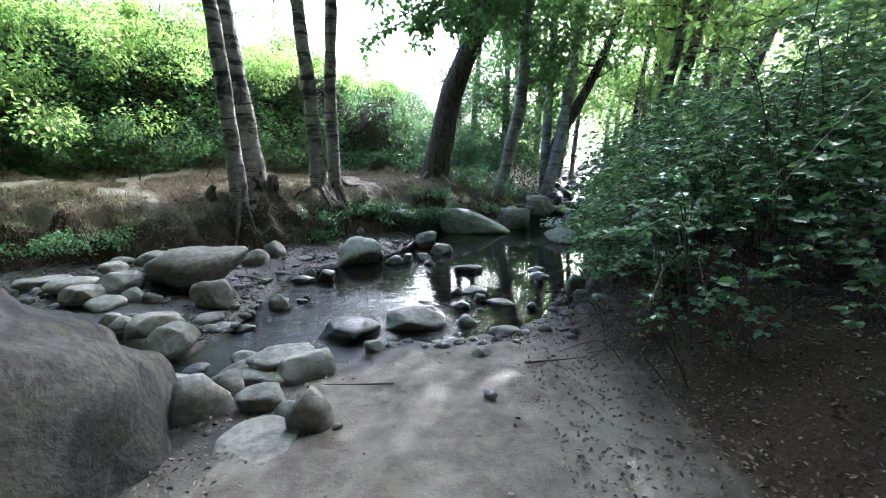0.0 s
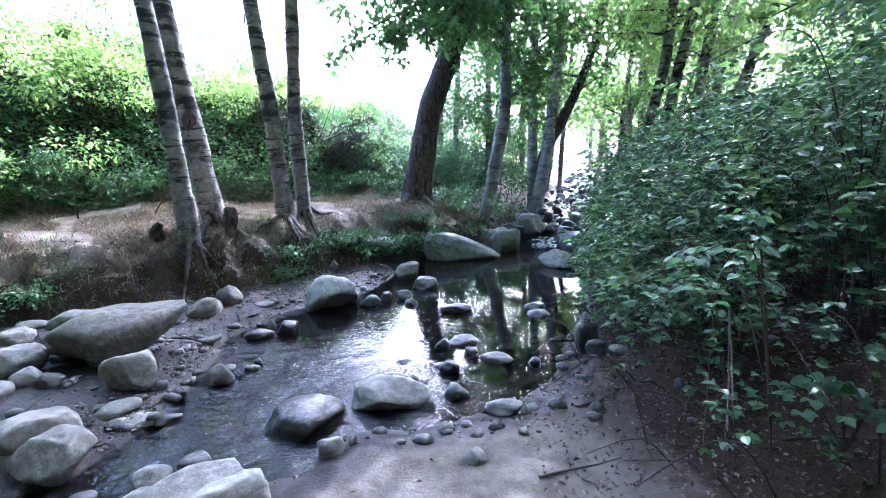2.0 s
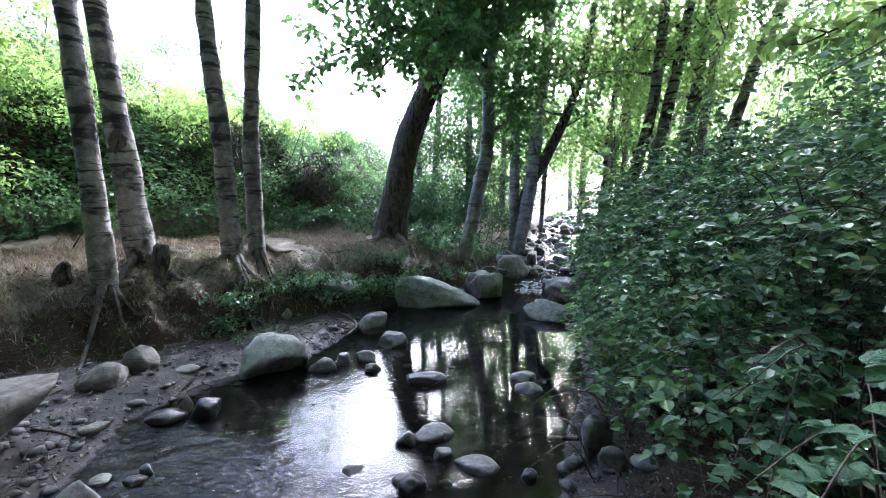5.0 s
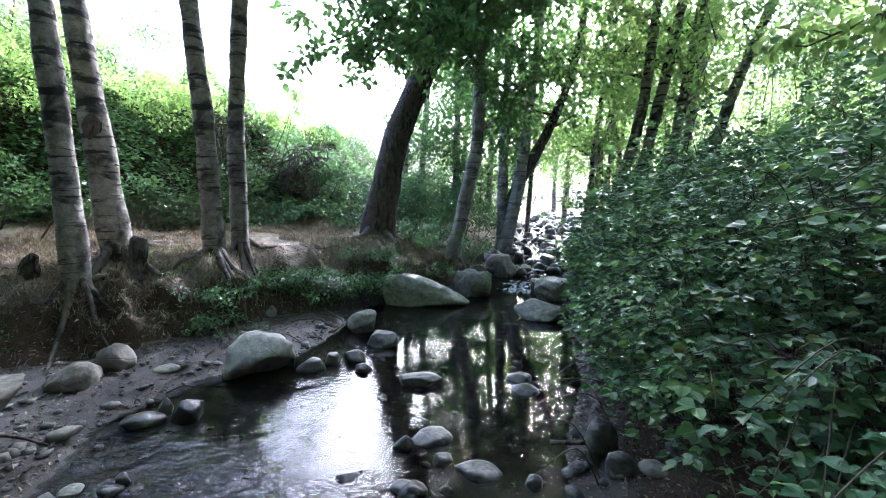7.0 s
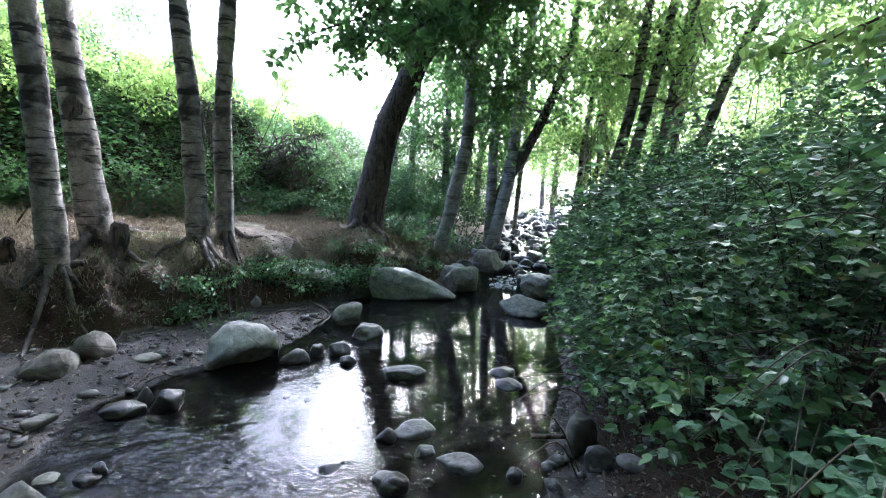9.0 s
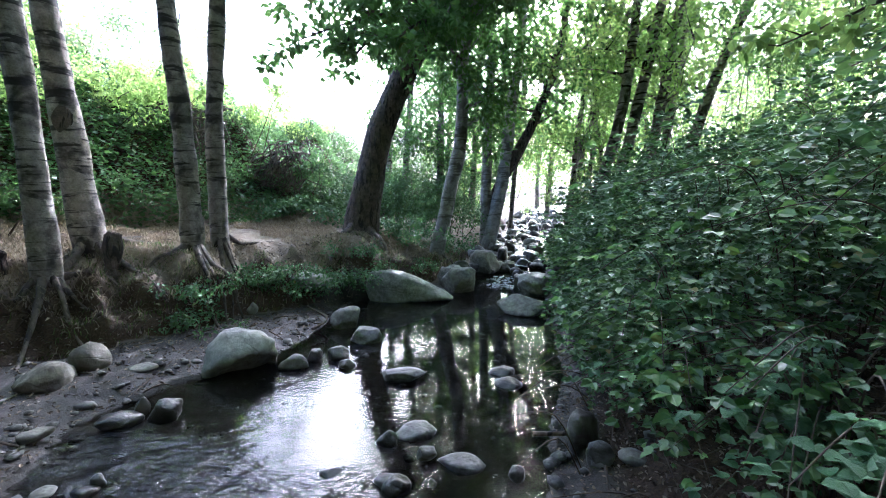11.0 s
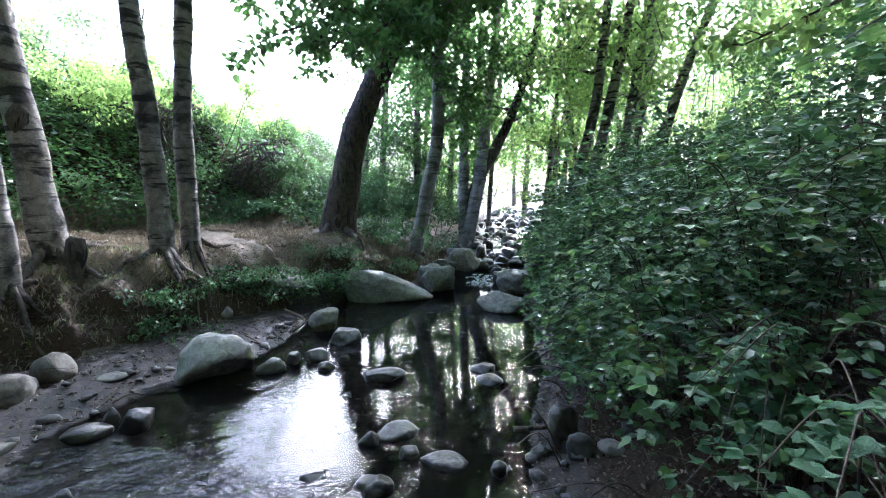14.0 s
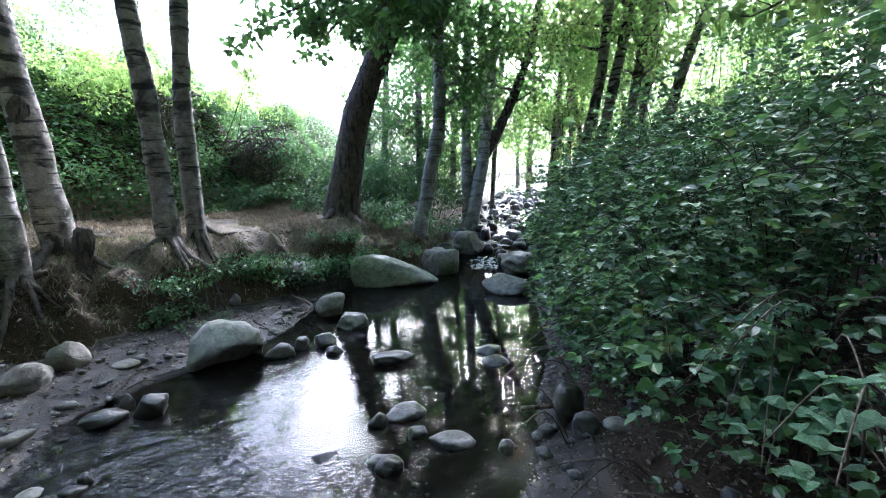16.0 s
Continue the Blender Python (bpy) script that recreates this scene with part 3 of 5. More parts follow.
rock_thing('wet', 0.95, 5.71, -0.02, 0.233, 0.198, 0.065, -11, 70)
rock_thing('damp', 1.20, 4.69, 0.02, 0.180, 0.144, 0.188, -21, 71)
rock_thing('damp', 1.22, 4.49, 0.10, 0.149, 0.123, 0.114, -23, 72)
rock_thing('r', 1.65, 6.00, 0.05, 0.203, 0.166, 0.126, -20, 73)
rock_thing('r', 1.62, 5.61, 0.10, 0.225, 0.185, 0.156, -22, 74)
rock_thing('damp', 0.09, 4.51, -0.02, 0.167, 0.137, 0.047, 6, 75)
rock_thing('wet', -0.23, 4.58, -0.02, 0.151, 0.129, 0.042, 14, 76)
rock_thing('wet', 0.78, 4.52, 0.00, 0.092, 0.078, 0.068, -12, 77)
rock_thing('r', 1.38, 4.43, 0.12, 0.173, 0.142, 0.048, -28, 78)
rock_thing('r', -1.88, 7.41, 0.15, 0.143, 0.117, 0.107, 24, 79)
rock_thing('r', -1.63, 4.41, 0.00, 0.110, 0.090, 0.036, 44, 80)
rock_thing('wet', -1.43, 4.42, 0.00, 0.119, 0.101, 0.037, 41, 81)
rock_thing('flat', -0.56, 2.23, 0.09, 0.36, 0.44, 0.05, 10, 84)
rock_thing('wet', -0.46, 6.11, 0.00, 0.159, 0.135, 0.070, 12, 82)
rock_thing('wet', -0.59, 6.34, 0.00, 0.212, 0.180, 0.106, 13, 83)

# the great boulder beside the path
def great_boulder():
    v, f = stone_shape(301, 5, 7, 0.55, 0.12)
    v = v * (1 + 0.07 * fbm(v * 5.0, 91, 4) - 0.36 * np.clip(0.2 - np.abs(vnoise(v * 2.9, 92)), 0, 1) + 0.05 * np.minimum(0, vnoise(v * 4.0, 93) + 0.3))[:, None]
    v = v * (2.15, 2.1, 1.75)
    v[:, 2] += 0.22
    ob = new("boulder", mesh_of("boulder", v, f, BOULDER))
    ob.matrix_world = pose(-1.78, 1.52, -0.02, 0, 25, 20)
    return tagged(ob, "huge weathered grey boulder with mossy stains beside the path", "boulder")


great_boulder()

# ---- trees ----


def tube(points, radii, sides=12, rough=0.0, seed=0, flare=0.0):
    """A tapered limb round a smooth line through points."""
    pts = np.array(points, float)
    n = max(6, int(np.linalg.norm(np.diff(pts, axis=0), axis=1).sum() / max(0.06, radii[0] * 0.45)))
    n = min(n, 160)
    t = np.linspace(0, len(pts) - 1, n)
    i = np.clip(t.astype(int), 0, len(pts) - 2)
    u = (t - i)[:, None]
    p0, p1, p2, p3 = pts[np.clip(i - 1, 0, None)], pts[i], pts[i + 1], pts[np.clip(i + 2, None, len(pts) - 1)]
    c = 0.5 * (2 * p1 + (p2 - p0) * u + (2 * p0 - 5 * p1 + 4 * p2 - p3) * u**2 + (3 * p1 - p0 - 3 * p2 + p3) * u**3)
    r = np.interp(t, range(len(radii)), radii)
    if flare:
        r = r * (1 + flare * np.exp(-np.linspace(0, 1, n) * 14))
    way = np.gradient(c, axis=0)
    way /= np.linalg.norm(way, axis=1)[:, None] + 1e-9
    side = np.cross(way, (0.3, 1.0, 0.1))
    side /= np.linalg.norm(side, axis=1)[:, None] + 1e-9
    up = np.cross(way, side)
    a = np.linspace(0, 2 * np.pi, sides, endpoint=False)
    ring = np.cos(a)[None, :, None] * side[:, None] + np.sin(a)[None, :, None] * up[:, None]
    v = c[:, None] + ring * r[:, None, None]
    if rough:
        q = v.reshape(-1, 3)
        v = c[:, None] + ring * (r[:, None] * (1 + rough * fbm(q * (0.6 / max(r[0], 0.05)), seed, 3).reshape(n, sides)))[..., None]
    idx = np.arange(n * sides).reshape(n, sides)
    nxt = np.roll(idx, -1, 1)
    f = np.stack([idx[:-1], nxt[:-1], nxt[1:], idx[1:]], -1).reshape(-1, 4)
    return v.reshape(-1, 3), f


def joined(pieces):
    vs, fs, k = [], [], 0
    for v, f in pieces:
        vs.append(v)
        fs.append(f + k)
        k += len(v)
    return np.concatenate(vs), np.concatenate(fs)


def leaves(places, ways, sizes, rng, wide=0.62, droop=0.25, tilt=0.45, face=(0.0, 0.0, 1.0)):
    """Folded oval leaves: two quads each, from their stalk along their way."""
    n = len(places)
    ways = ways / (np.linalg.norm(ways, axis=1)[:, None] + 1e-9)
    up = np.tile(face, (n, 1)) + rng.normal(scale=tilt, size=(n, 3))
    side = np.cross(ways, up)
    side /= np.linalg.norm(side, axis=1)[:, None] + 1e-9
    nor = np.cross(side, ways)
    s = sizes[:, None]
    w = s * wide * 0.5
    fold = s * rng.uniform(0.02, 0.16, (n, 1))
    dip = s * droop * rng.uniform(0.2, 1.2, (n, 1))
    base = places
    tip = places + ways * s - nor * dip
    l1, r1 = (places + ways * s * 0.28 + k * side * w * 0.92 + nor * fold for k in (1, -1))
    l2, r2 = (places + ways * s * 0.68 + k * side * w * 0.80 + nor * (fold - dip * 0.45) for k in (1, -1))
    v = np.stack([base, l1, l2, tip, r2, r1], 1).reshape(-1, 3)
    k = np.arange(n)[:, None] * 6
    f = np.concatenate([k + np.array([0, 3, 2, 1]), k + np.array([0, 5, 4, 3])], 0)
    return v, f


def sprays(centers, radius, count, size, rng, wide=0.62, flatten=0.7, droop=0.25):
    """Leaves gathered round centres in uneven clumps."""
    centers = np.asarray(centers, float)
    which = rng.integers(0, len(centers), count)
    off = rng.normal(size=(count, 3))
    off /= np.linalg.norm(off, axis=1)[:, None]
    reach = np.asarray(radius)[which] if np.ndim(radius) else np.full(count, radius)
    off *= (reach * rng.random(count) ** 0.45)[:, None] * (1, 1, flatten)
    ways = off / (reach[:, None] + 1e-9) + rng.normal(scale=0.55, size=(count, 3)) + (0, 0, -0.15)
    return leaves(centers[which] + off, ways, size * rng.uniform(0.6, 1.25, count), rng, wide, droop)


def limb_line(start, way, length, rng, bend=0.25, steps=5, lift=0.0):
    pts, w = [np.array(start, float)], np.array(way, float) / np.linalg.norm(way)
    for _ in range(steps):
        w = w + rng.normal(scale=bend, size=3) * 0.5 + (0, 0, lift)
        w /= np.linalg.norm(w)
        pts.append(pts[-1] + w * length / steps)
    return pts


def tree(name, label, points, radii, bark, seed, crown=None, leaf=None, limbs=6, limb_len=2.0, limb_from=0.45, leaf_count=6000, leaf_size=0.1, clump=0.45, roots=0, sides=14, group="creek trees", lift=0.05, aim=None, high=0):
    """A trunk along points, limbs out of its upper part, and a crown of leaf clumps on the limbs."""
    rng = np.random.default_rng(seed)
    pts = np.array(points, float)
    base = Vector(pts[0])
    root = thing(name, base, label, "tree", group)
    rel = pts - pts[0]
    part("trunk", mesh_of("trunk", *tube([rel[0] - (0, 0, 0.25), *rel], [radii[0] * 1.05, *radii], sides, 0.10, seed, 0.2), bark), root)
    for k in range(roots):
        a = rng.uniform(0, 2 * np.pi) if k % 3 == 0 else rng.normal(-0.9, 0.7)
        out = np.array([np.cos(a), np.sin(a)])
        reach = rng.uniform(0.4, 1.25)
        line = []
        for u in np.linspace(0.0, 1, 6):
            q = out * (radii[0] * 0.6 + reach * u) + rng.normal(scale=0.04, size=2) * u
            gz = float(ground_z(np.array([pts[0, 0] + q[0]]), np.array([pts[0, 1] + q[1]]))[0]) - pts[0, 2]
            line.append((q[0], q[1], max(gz, -1.2) + 0.10 * (1 - u) ** 3 - 0.005 - 0.02 * u))
        part("root", mesh_of("root", *tube(line, [radii[0] * 0.34, radii[0] * 0.22, radii[0] * 0.16, radii[0] * 0.12, radii[0] * 0.08, 0.006], 8, 0.25, seed + k), BARK_ROOT), root)
    ends, tops = [], []
    for k in range(limbs + (10 if high else 0)):
        u = limb_from + (0.98 - limb_from) * (k + rng.random()) / max(limbs, 1)
        if k >= limbs:
            u = rng.uniform(0.82, 0.99)
        t = u * (len(rel) - 1)
        i = min(int(t), len(rel) - 2)
        start = rel[i] + (rel[i + 1] - rel[i]) * (t - i)
        a = rng.uniform(0, 2 * np.pi)
        way = np.array([np.cos(a), np.sin(a), rng.uniform(0.0, 0.6)])
        if aim is not None:
            way = way * 0.6 + np.array(aim) * rng.uniform(0.4, 1.0)
        line = limb_line(start, way if k < limbs else way * (1, 1, 0.4), limb_len * rng.uniform(0.6, 1.2) * (1.0 if k < limbs else 1.3), rng, 0.3, 6, lift)
        r0 = np.interp(t, range(len(radii)), radii) * 0.42
        pieces = [tube(line, [r0, r0 * 0.6, r0 * 0.25, 0.006], 7, 0.1, seed + k)]
        (tops if k >= limbs else ends).extend(line[2:])
        for b in range(5):
            s = line[rng.integers(2, len(line))]
            twig = limb_line(s, rng.normal(size=3) + (0, 0, 0.1), limb_len * rng.uniform(0.25, 0.5), rng, 0.35, 4, 0.0)
            pieces.append(tube(twig, [r0 * 0.3, r0 * 0.15, 0.004], 5))
            (tops if k >= limbs else ends).extend(twig[1:])
        part("limb", mesh_of("limb", *joined(pieces), bark), root)
    # extra leaves above the view, added to keep sun and sky off the creek
    if high:
        part("crown", mesh_of("crown", *sprays(np.array(tops), 0.8, high, 0.16, rng), leaf, False), root, "added high crown of green leaves that shades the creek")
    if leaf and leaf_count and ends:
        ends = np.array(ends)
        part("crown", mesh_of("crown", *sprays(ends, clump * rng.uniform(0.5, 1.2, len(ends)), leaf_count, leaf_size, rng), leaf, False), root, "clumps of green leaves")
    return root


def zg(x, y):
    return float(ground_z(np.array([float(x)]), np.array([float(y)]))[0])


def stem(x0, y0, pts):
    return [(x0, y0, zg(x0, y0) - 0.02), *pts]


ALDER = "slender tree with banded grey brown bark on the bank"
tree("alder_tree", ALDER, stem(-3.30, 6.35, [(-3.37, 6.35, 2.26), (-3.47, 6.35, 3.7), (-3.7, 6.4, 6.5), (-3.9, 6.4, 9.0)]), [0.12, 0.105, 0.092, 0.07, 0.03], BARK_ALDER, 11,
     leaf=LEAF_LIGHT, limbs=7, limb_len=1.8, limb_from=0.72, leaf_count=1000, leaf_size=0.09, aim=(-0.6, -0.3, 0.3), high=1500, roots=7)
tree("alder_tree", ALDER, stem(-3.37, 6.95, [(-3.54, 6.95, 2.5), (-3.70, 6.95, 3.96), (-4.1, 7.1, 6.5), (-4.4, 7.2, 9.5)]), [0.158, 0.13, 0.112, 0.08, 0.03], BARK_ALDER, 12,
     leaf=LEAF_LIGHT, limbs=7, limb_len=1.8, limb_from=0.72, leaf_count=1000, leaf_size=0.09, aim=(-0.6, -0.3, 0.3), high=1500, roots=5)
tree("alder_tree", ALDER, stem(-2.65, 7.6, [(-2.71, 7.6, 2.45), (-2.83, 7.6, 3.98), (-3.0, 7.7, 6.5), (-3.1, 7.8, 9.5)]), [0.135, 0.115, 0.10, 0.08, 0.03], BARK_ALDER, 13,
     leaf=LEAF_LIGHT, limbs=7, limb_len=1.8, limb_from=0.72, leaf_count=1000, leaf_size=0.09, aim=(-0.6, -0.3, 0.3), high=1500, roots=5)
tree("alder_tree", ALDER, stem(-2.50, 7.95, [(-2.50, 7.95, 2.52), (-2.38, 7.95, 4.14), (-2.3, 8.0, 6.5), (-2.2, 8.0, 9.5)]), [0.12, 0.105, 0.095, 0.07, 0.03], BARK_ALDER, 14,
     leaf=LEAF_LIGHT, limbs=7, limb_len=1.8, limb_from=0.72, leaf_count=1000, leaf_size=0.09, aim=(-0.6, -0.3, 0.3), high=1500, roots=5)
tree("willow_tree", "thick leaning tree with dark furrowed bark", stem(-1.1, 10.47, [(-0.84, 10.47, 2.26), (-0.51, 10.47, 3.32), (0.08, 10.47, 4.55), (0.65, 10.5, 5.5), (1.2, 10.6, 9.5)]),
     [0.33, 0.28, 0.25, 0.2, 0.16, 0.05], BARK_DARK, 15, leaf=LEAF_TREE, limbs=12, limb_len=2.2, limb_from=0.55, leaf_count=11000, leaf_size=0.11, clump=0.5, roots=3, aim=(0.5, -0.1, 0.1), high=12000)
tree("sycamore_tree", "pale mottled tree leaning over the stream", stem(0.37, 10.92, [(0.65, 10.92, 1.74), (0.87, 10.92, 2.87), (0.9, 10.92, 4.29), (1.1, 10.92, 5.57), (1.3, 11, 10.0)]),
     [0.16, 0.145, 0.13, 0.11, 0.09, 0.03], BARK_PALE, 16, leaf=LEAF_TREE, limbs=12, limb_len=2.4, limb_from=0.42, leaf_count=9500, leaf_size=0.11, clump=0.48, roots=4, aim=(0.1, -0.8, -0.05), high=12000)
tree("sycamore_tree", "pale slender tree beside the cascade", stem(1.72, 13.0, [(2.08, 13.0, 2.24), (2.25, 13.0, 3.9), (2.48, 13.0, 5.78), (2.6, 13, 11)]),
     [0.19, 0.16, 0.14, 0.11, 0.03], BARK_PALE, 17, leaf=LEAF_TREE, limbs=10, limb_len=2.4, limb_from=0.45, leaf_count=6000, leaf_size=0.10, high=5000)
tree("sycamore_tree", "pale upright tree beside the cascade", stem(1.66, 13.2, [(1.68, 13.0, 3.21), (1.74, 13.0, 4.99), (1.8, 13, 11)]),
     [0.14, 0.12, 0.11, 0.03], BARK_PALE, 18, leaf=LEAF_TREE, limbs=10, limb_len=2.4, limb_from=0.4, leaf_count=6000, leaf_size=0.10, high=5000)
tree("sycamore_tree", "dark slanting tree beside the cascade", stem(1.75, 13.3, [(1.88, 13.2, 1.67), (2.49, 13.0, 2.94), (2.95, 13.0, 3.9), (3.39, 13.0, 5.25), (3.8, 13, 8)]),
     [0.17, 0.15, 0.13, 0.11, 0.1, 0.03], BARK_DARK, 19, leaf=LEAF_TREE, limbs=9, limb_len=2.2, limb_from=0.5, leaf_count=3000, leaf_size=0.11)


def overhang():
    rng = np.random.default_rng(23)
    lines = [[(0.9, 10.9, 4.3), (0.3, 10.2, 4.6), (-0.5, 9.4, 4.5), (-1.2, 8.7, 4.0), (-1.7, 8.3, 3.6)], [(0.2, 10.0, 4.6), (0.2, 9.3, 4.4), (0.0, 8.6, 4.0), (-0.3, 8.2, 3.6)],
             [(-0.5, 9.4, 4.5), (-0.6, 8.8, 4.3), (-0.9, 8.4, 3.7)], [(0.9, 10.9, 4.8), (0.8, 10.0, 5.0), (0.6, 9.2, 4.6), (0.5, 8.6, 4.2)],
             [(0.2, 10.0, 4.9), (-0.6, 9.3, 5.0), (-1.2, 8.8, 4.8), (-1.6, 8.5, 4.4)], [(0.0, 10.2, 4.6), (-0.6, 9.8, 4.4), (-1.0, 9.5, 3.9)]]
    root = thing("overhanging_branch", (0.9, 10.9, 4.3), "long drooping branch with broad dark leaves over the pool", "branch")
    base, ends = np.array((0.9, 10.9, 4.3)), []
    for line in lines:
        rel = np.array(line) - base
        pieces = [tube(rel, [0.04, 0.03, 0.02, 0.012, 0.006][: len(rel)], 6)]
        for u in np.linspace(0.3, 1, 9):
            k = min(int(u * (len(rel) - 1)), len(rel) - 2)
            s = rel[k] + (rel[k + 1] - rel[k]) * (u * (len(rel) - 1) - k)
            twig = limb_line(s, rng.normal(size=3) + (-0.2, -0.2, -0.3), rng.uniform(0.3, 0.7), rng, 0.3, 3)
            pieces.append(tube(twig, [0.008, 0.005, 0.003], 5))
            ends += twig[1:]
        part("limb", mesh_of("limb", *joined(pieces), BARK_DARK), root)
    part("crown", mesh_of("crown", *sprays(np.array(ends), 0.17, 2600, 0.11, rng, 0.8), LEAF_TREE, False), root, "broad dark leaves")


overhang()


def scar(x, y, z, r, parent_label):
    v, f = stone_shape(77, 3, 3, 0.4, 0.15)
    ob = new("bark_scar", mesh_of("bark_scar", v * (r * 1.5, 0.05, r * 2.4), f, BARK_DARK))
    ob.matrix_world = pose(x, y, z, 0, 8, 35)
    return tagged(ob, parent_label, "bark scar")


scar(-3.46, 6.83, 2.33, 0.115, "dark sunken scar on a pale tree trunk")

GROVE = "tall thin grey tree in the creekside grove"
for k, (a, b, c) in enumerate((((3.7, 10.6), (4.32, 10.5, 3.85), (4.59, 10.5, 5.36)), ((4.3, 10.5), (4.6, 10.5, 2.9), (4.96, 10.5, 5.36)),
                               ((4.9, 10.5), (5.5, 10.5, 3.3), (6.24, 10.5, 5.36)), ((3.2, 10.6), (3.9, 10.5, 3.2), (4.13, 10.5, 5.36)))):
    top = np.array(c) + (np.array(c) - np.array(b)) * 1.8
    tree("grove_tree", GROVE, stem(*a, [b, c, tuple(top)]), [0.11, 0.10, 0.085, 0.03], BARK_ALDER, 40 + k, leaf=LEAF_LIGHT, limbs=12, limb_len=2.2, limb_from=0.35,
         leaf_count=3800, leaf_size=0.085, group="grove trees")

for k, (x, y, top, leaf) in enumerate(((6.2, 7.5, (7.4, 7.4, 7.5), LEAF_LIGHT), (7.6, 9.2, (8.4, 9.0, 8.5), LEAF_LIGHT), (5.6, 12.5, (6.6, 12.4, 9.0), LEAF_LIGHT), (4.6, 5.2, (5.6, 5.4, 6.5), LEAF_LIGHT), (7.8, 5.4, (8.6, 5.4, 8.0), LEAF_TREE))):
    a, b = np.array((x, y, zg(x, y) - 0.02)), np.array(top)
    tree("grove_tree", GROVE, [tuple(a), tuple(a + (b - a) * 0.35 + (0.05, 0, 0)), tuple(a + (b - a) * 0.7), tuple(b)], [0.11, 0.10, 0.08, 0.03], BARK_ALDER, 70 + k, leaf=leaf, limbs=15,
         limb_len=2.2, limb_from=0.3, leaf_count=5200, leaf_size=0.085, group="grove trees", lift=-0.02)

# unseen crowns, added over and behind the path to block skylight
for k, (x, y) in enumerate(((-5.0, -3.0), (-1.2, -4.5), (2.8, -3.2), (5.4, 0.6), (-6.5, 0.8), (8.0, 3.0), (3.4, -0.6), (-4.0, -0.6))):
    z0 = zg(x, y)
    tree("shade_canopy", "added unseen tree whose broad leafy crown shades the path", [(x, y, z0 - 0.05), (x + 0.1, y, z0 + 4), (x, y + 0.3, z0 + 8), (x, y + 0.5, z0 + 11)], [0.24, 0.2, 0.15, 0.04], BARK_ALDER, 90 + k,
         leaf=LEAF_TREE, limbs=16, limb_len=5.0, limb_from=0.6, leaf_count=15000, leaf_size=0.34, clump=1.3, aim=(0, 0.5, 0.0))

for k, (x, y, lean) in enumerate(((-1.3, 17.6, 0.04), (-0.7, 16.6, 0.08), (0.5, 15.6, 0.02), (1.7, 17.6, 0.05), (3.0, 20.0, 0.04), (0.9, 21.5, 0.05), (5.4, 21.0, 0.06))):
    z0 = zg(x, y)
    tree("grove_tree", GROVE, [(x, y, z0 - 0.05), (x + lean * 2, y, z0 + 2.5), (x + lean * 5, y, z0 + 6), (x + lean * 9, y, z0 + 11)], [0.12, 0.11, 0.09, 0.03], BARK_ALDER, 60 + k,
         leaf=LEAF_TREE, limbs=16, limb_len=2.0, limb_from=0.2, leaf_count=7000, leaf_size=0.10, clump=0.6, sides=8, group="grove trees")

for k, (x, y, hgt) in enumerate(((-13.5, 17.0, 5.0), (-15.0, 11.0, 5.5), (-10.0, 20.0, 4.5), (-17.0, 22.0, 7.0))):
    z0 = zg(x, y)
    tree("slope_tree", "slender sunlit tree on the slope behind the terrace", [(x, y, z0 - 0.05), (x + 0.1, y, z0 + hgt * 0.3), (x, y, z0 + hgt * 0.7), (x + 0.2, y, z0 + hgt)], [0.08, 0.07, 0.05, 0.02], BARK_ALDER, 210 + k,
         leaf=LEAF_LIGHT, limbs=14, limb_len=1.9, limb_from=0.25, leaf_count=2200, leaf_size=0.10, clump=0.6, sides=8, group="slope trees")

rng = np.random.default_rng(77)
count = 0
while count < 46:
    y = rng.uniform(14.5, 34)
    u = rng.uniform(0.12, 0.95)
    x = 0.3 + u * (y - 2.4)
    if inside(np.array([x]), np.array([y]), STREAM)[0]:
        continue
    lean = rng.normal(0.06, 0.09)
    hgt = rng.uniform(8, 12)
    z0 = zg(x, y)
    line = [(x, y, z0 - 0.05), (x + lean * 2 + rng.normal() * 0.1, y, z0 + 2.5), (x + lean * 5 + rng.normal() * 0.2, y, z0 + 5), (x + lean * hgt, y, z0 + hgt)]
    r = rng.uniform(0.05, 0.13)
    tree("grove_tree", GROVE, line, [r, r * 0.9, r * 0.75, 0.02], BARK_ALDER, 100 + count, leaf=LEAF_LIGHT if count % 3 else LEAF_TREE, limbs=8, limb_len=2.0,
         limb_from=0.22, leaf_count=3000, leaf_size=0.10, clump=0.6, sides=8, group="grove trees")
    count += 1

# ---- bushes ----


def bush(name, label, base, centers, radius, count, size, leaf, seed, stems=14, wide=0.62, droop=0.25, group="", flatten=0.7, cat="bush"):
    rng = np.random.default_rng(seed)
    base, centers = np.array(base, float), np.array(centers, float)
    root = thing(name, base, label, cat, group)
    rel = centers - base
    for k in range(stems):
        end = rel[rng.integers(0, len(rel))]
        foot = np.array([end[0] * 0.6 + rng.normal() * 0.15, end[1] * 0.6 + rng.normal() * 0.15, 0.0])
        foot[2] = zg(*(base[:2] + foot[:2])) - base[2] - 0.03
        mid = (foot + end) / 2 + (*rng.normal(scale=0.15, size=2), 0.12)
        part("stem", mesh_of("stem", *tube([foot, mid, end], [0.012, 0.008, 0.003], 5), TWIG), root)
    part("foliage", mesh_of("foliage", *sprays(rel, radius, count, size, rng, wide, flatten, droop), leaf, False), root)
    return root


def bramble_edge(y):
    return np.interp(y, [2.6, 3.4, 4.2, 5.0, 6.0, 8.0, 10.0], [1.85, 1.42, 1.32, 1.40, 1.66, 2.2, 2.8])


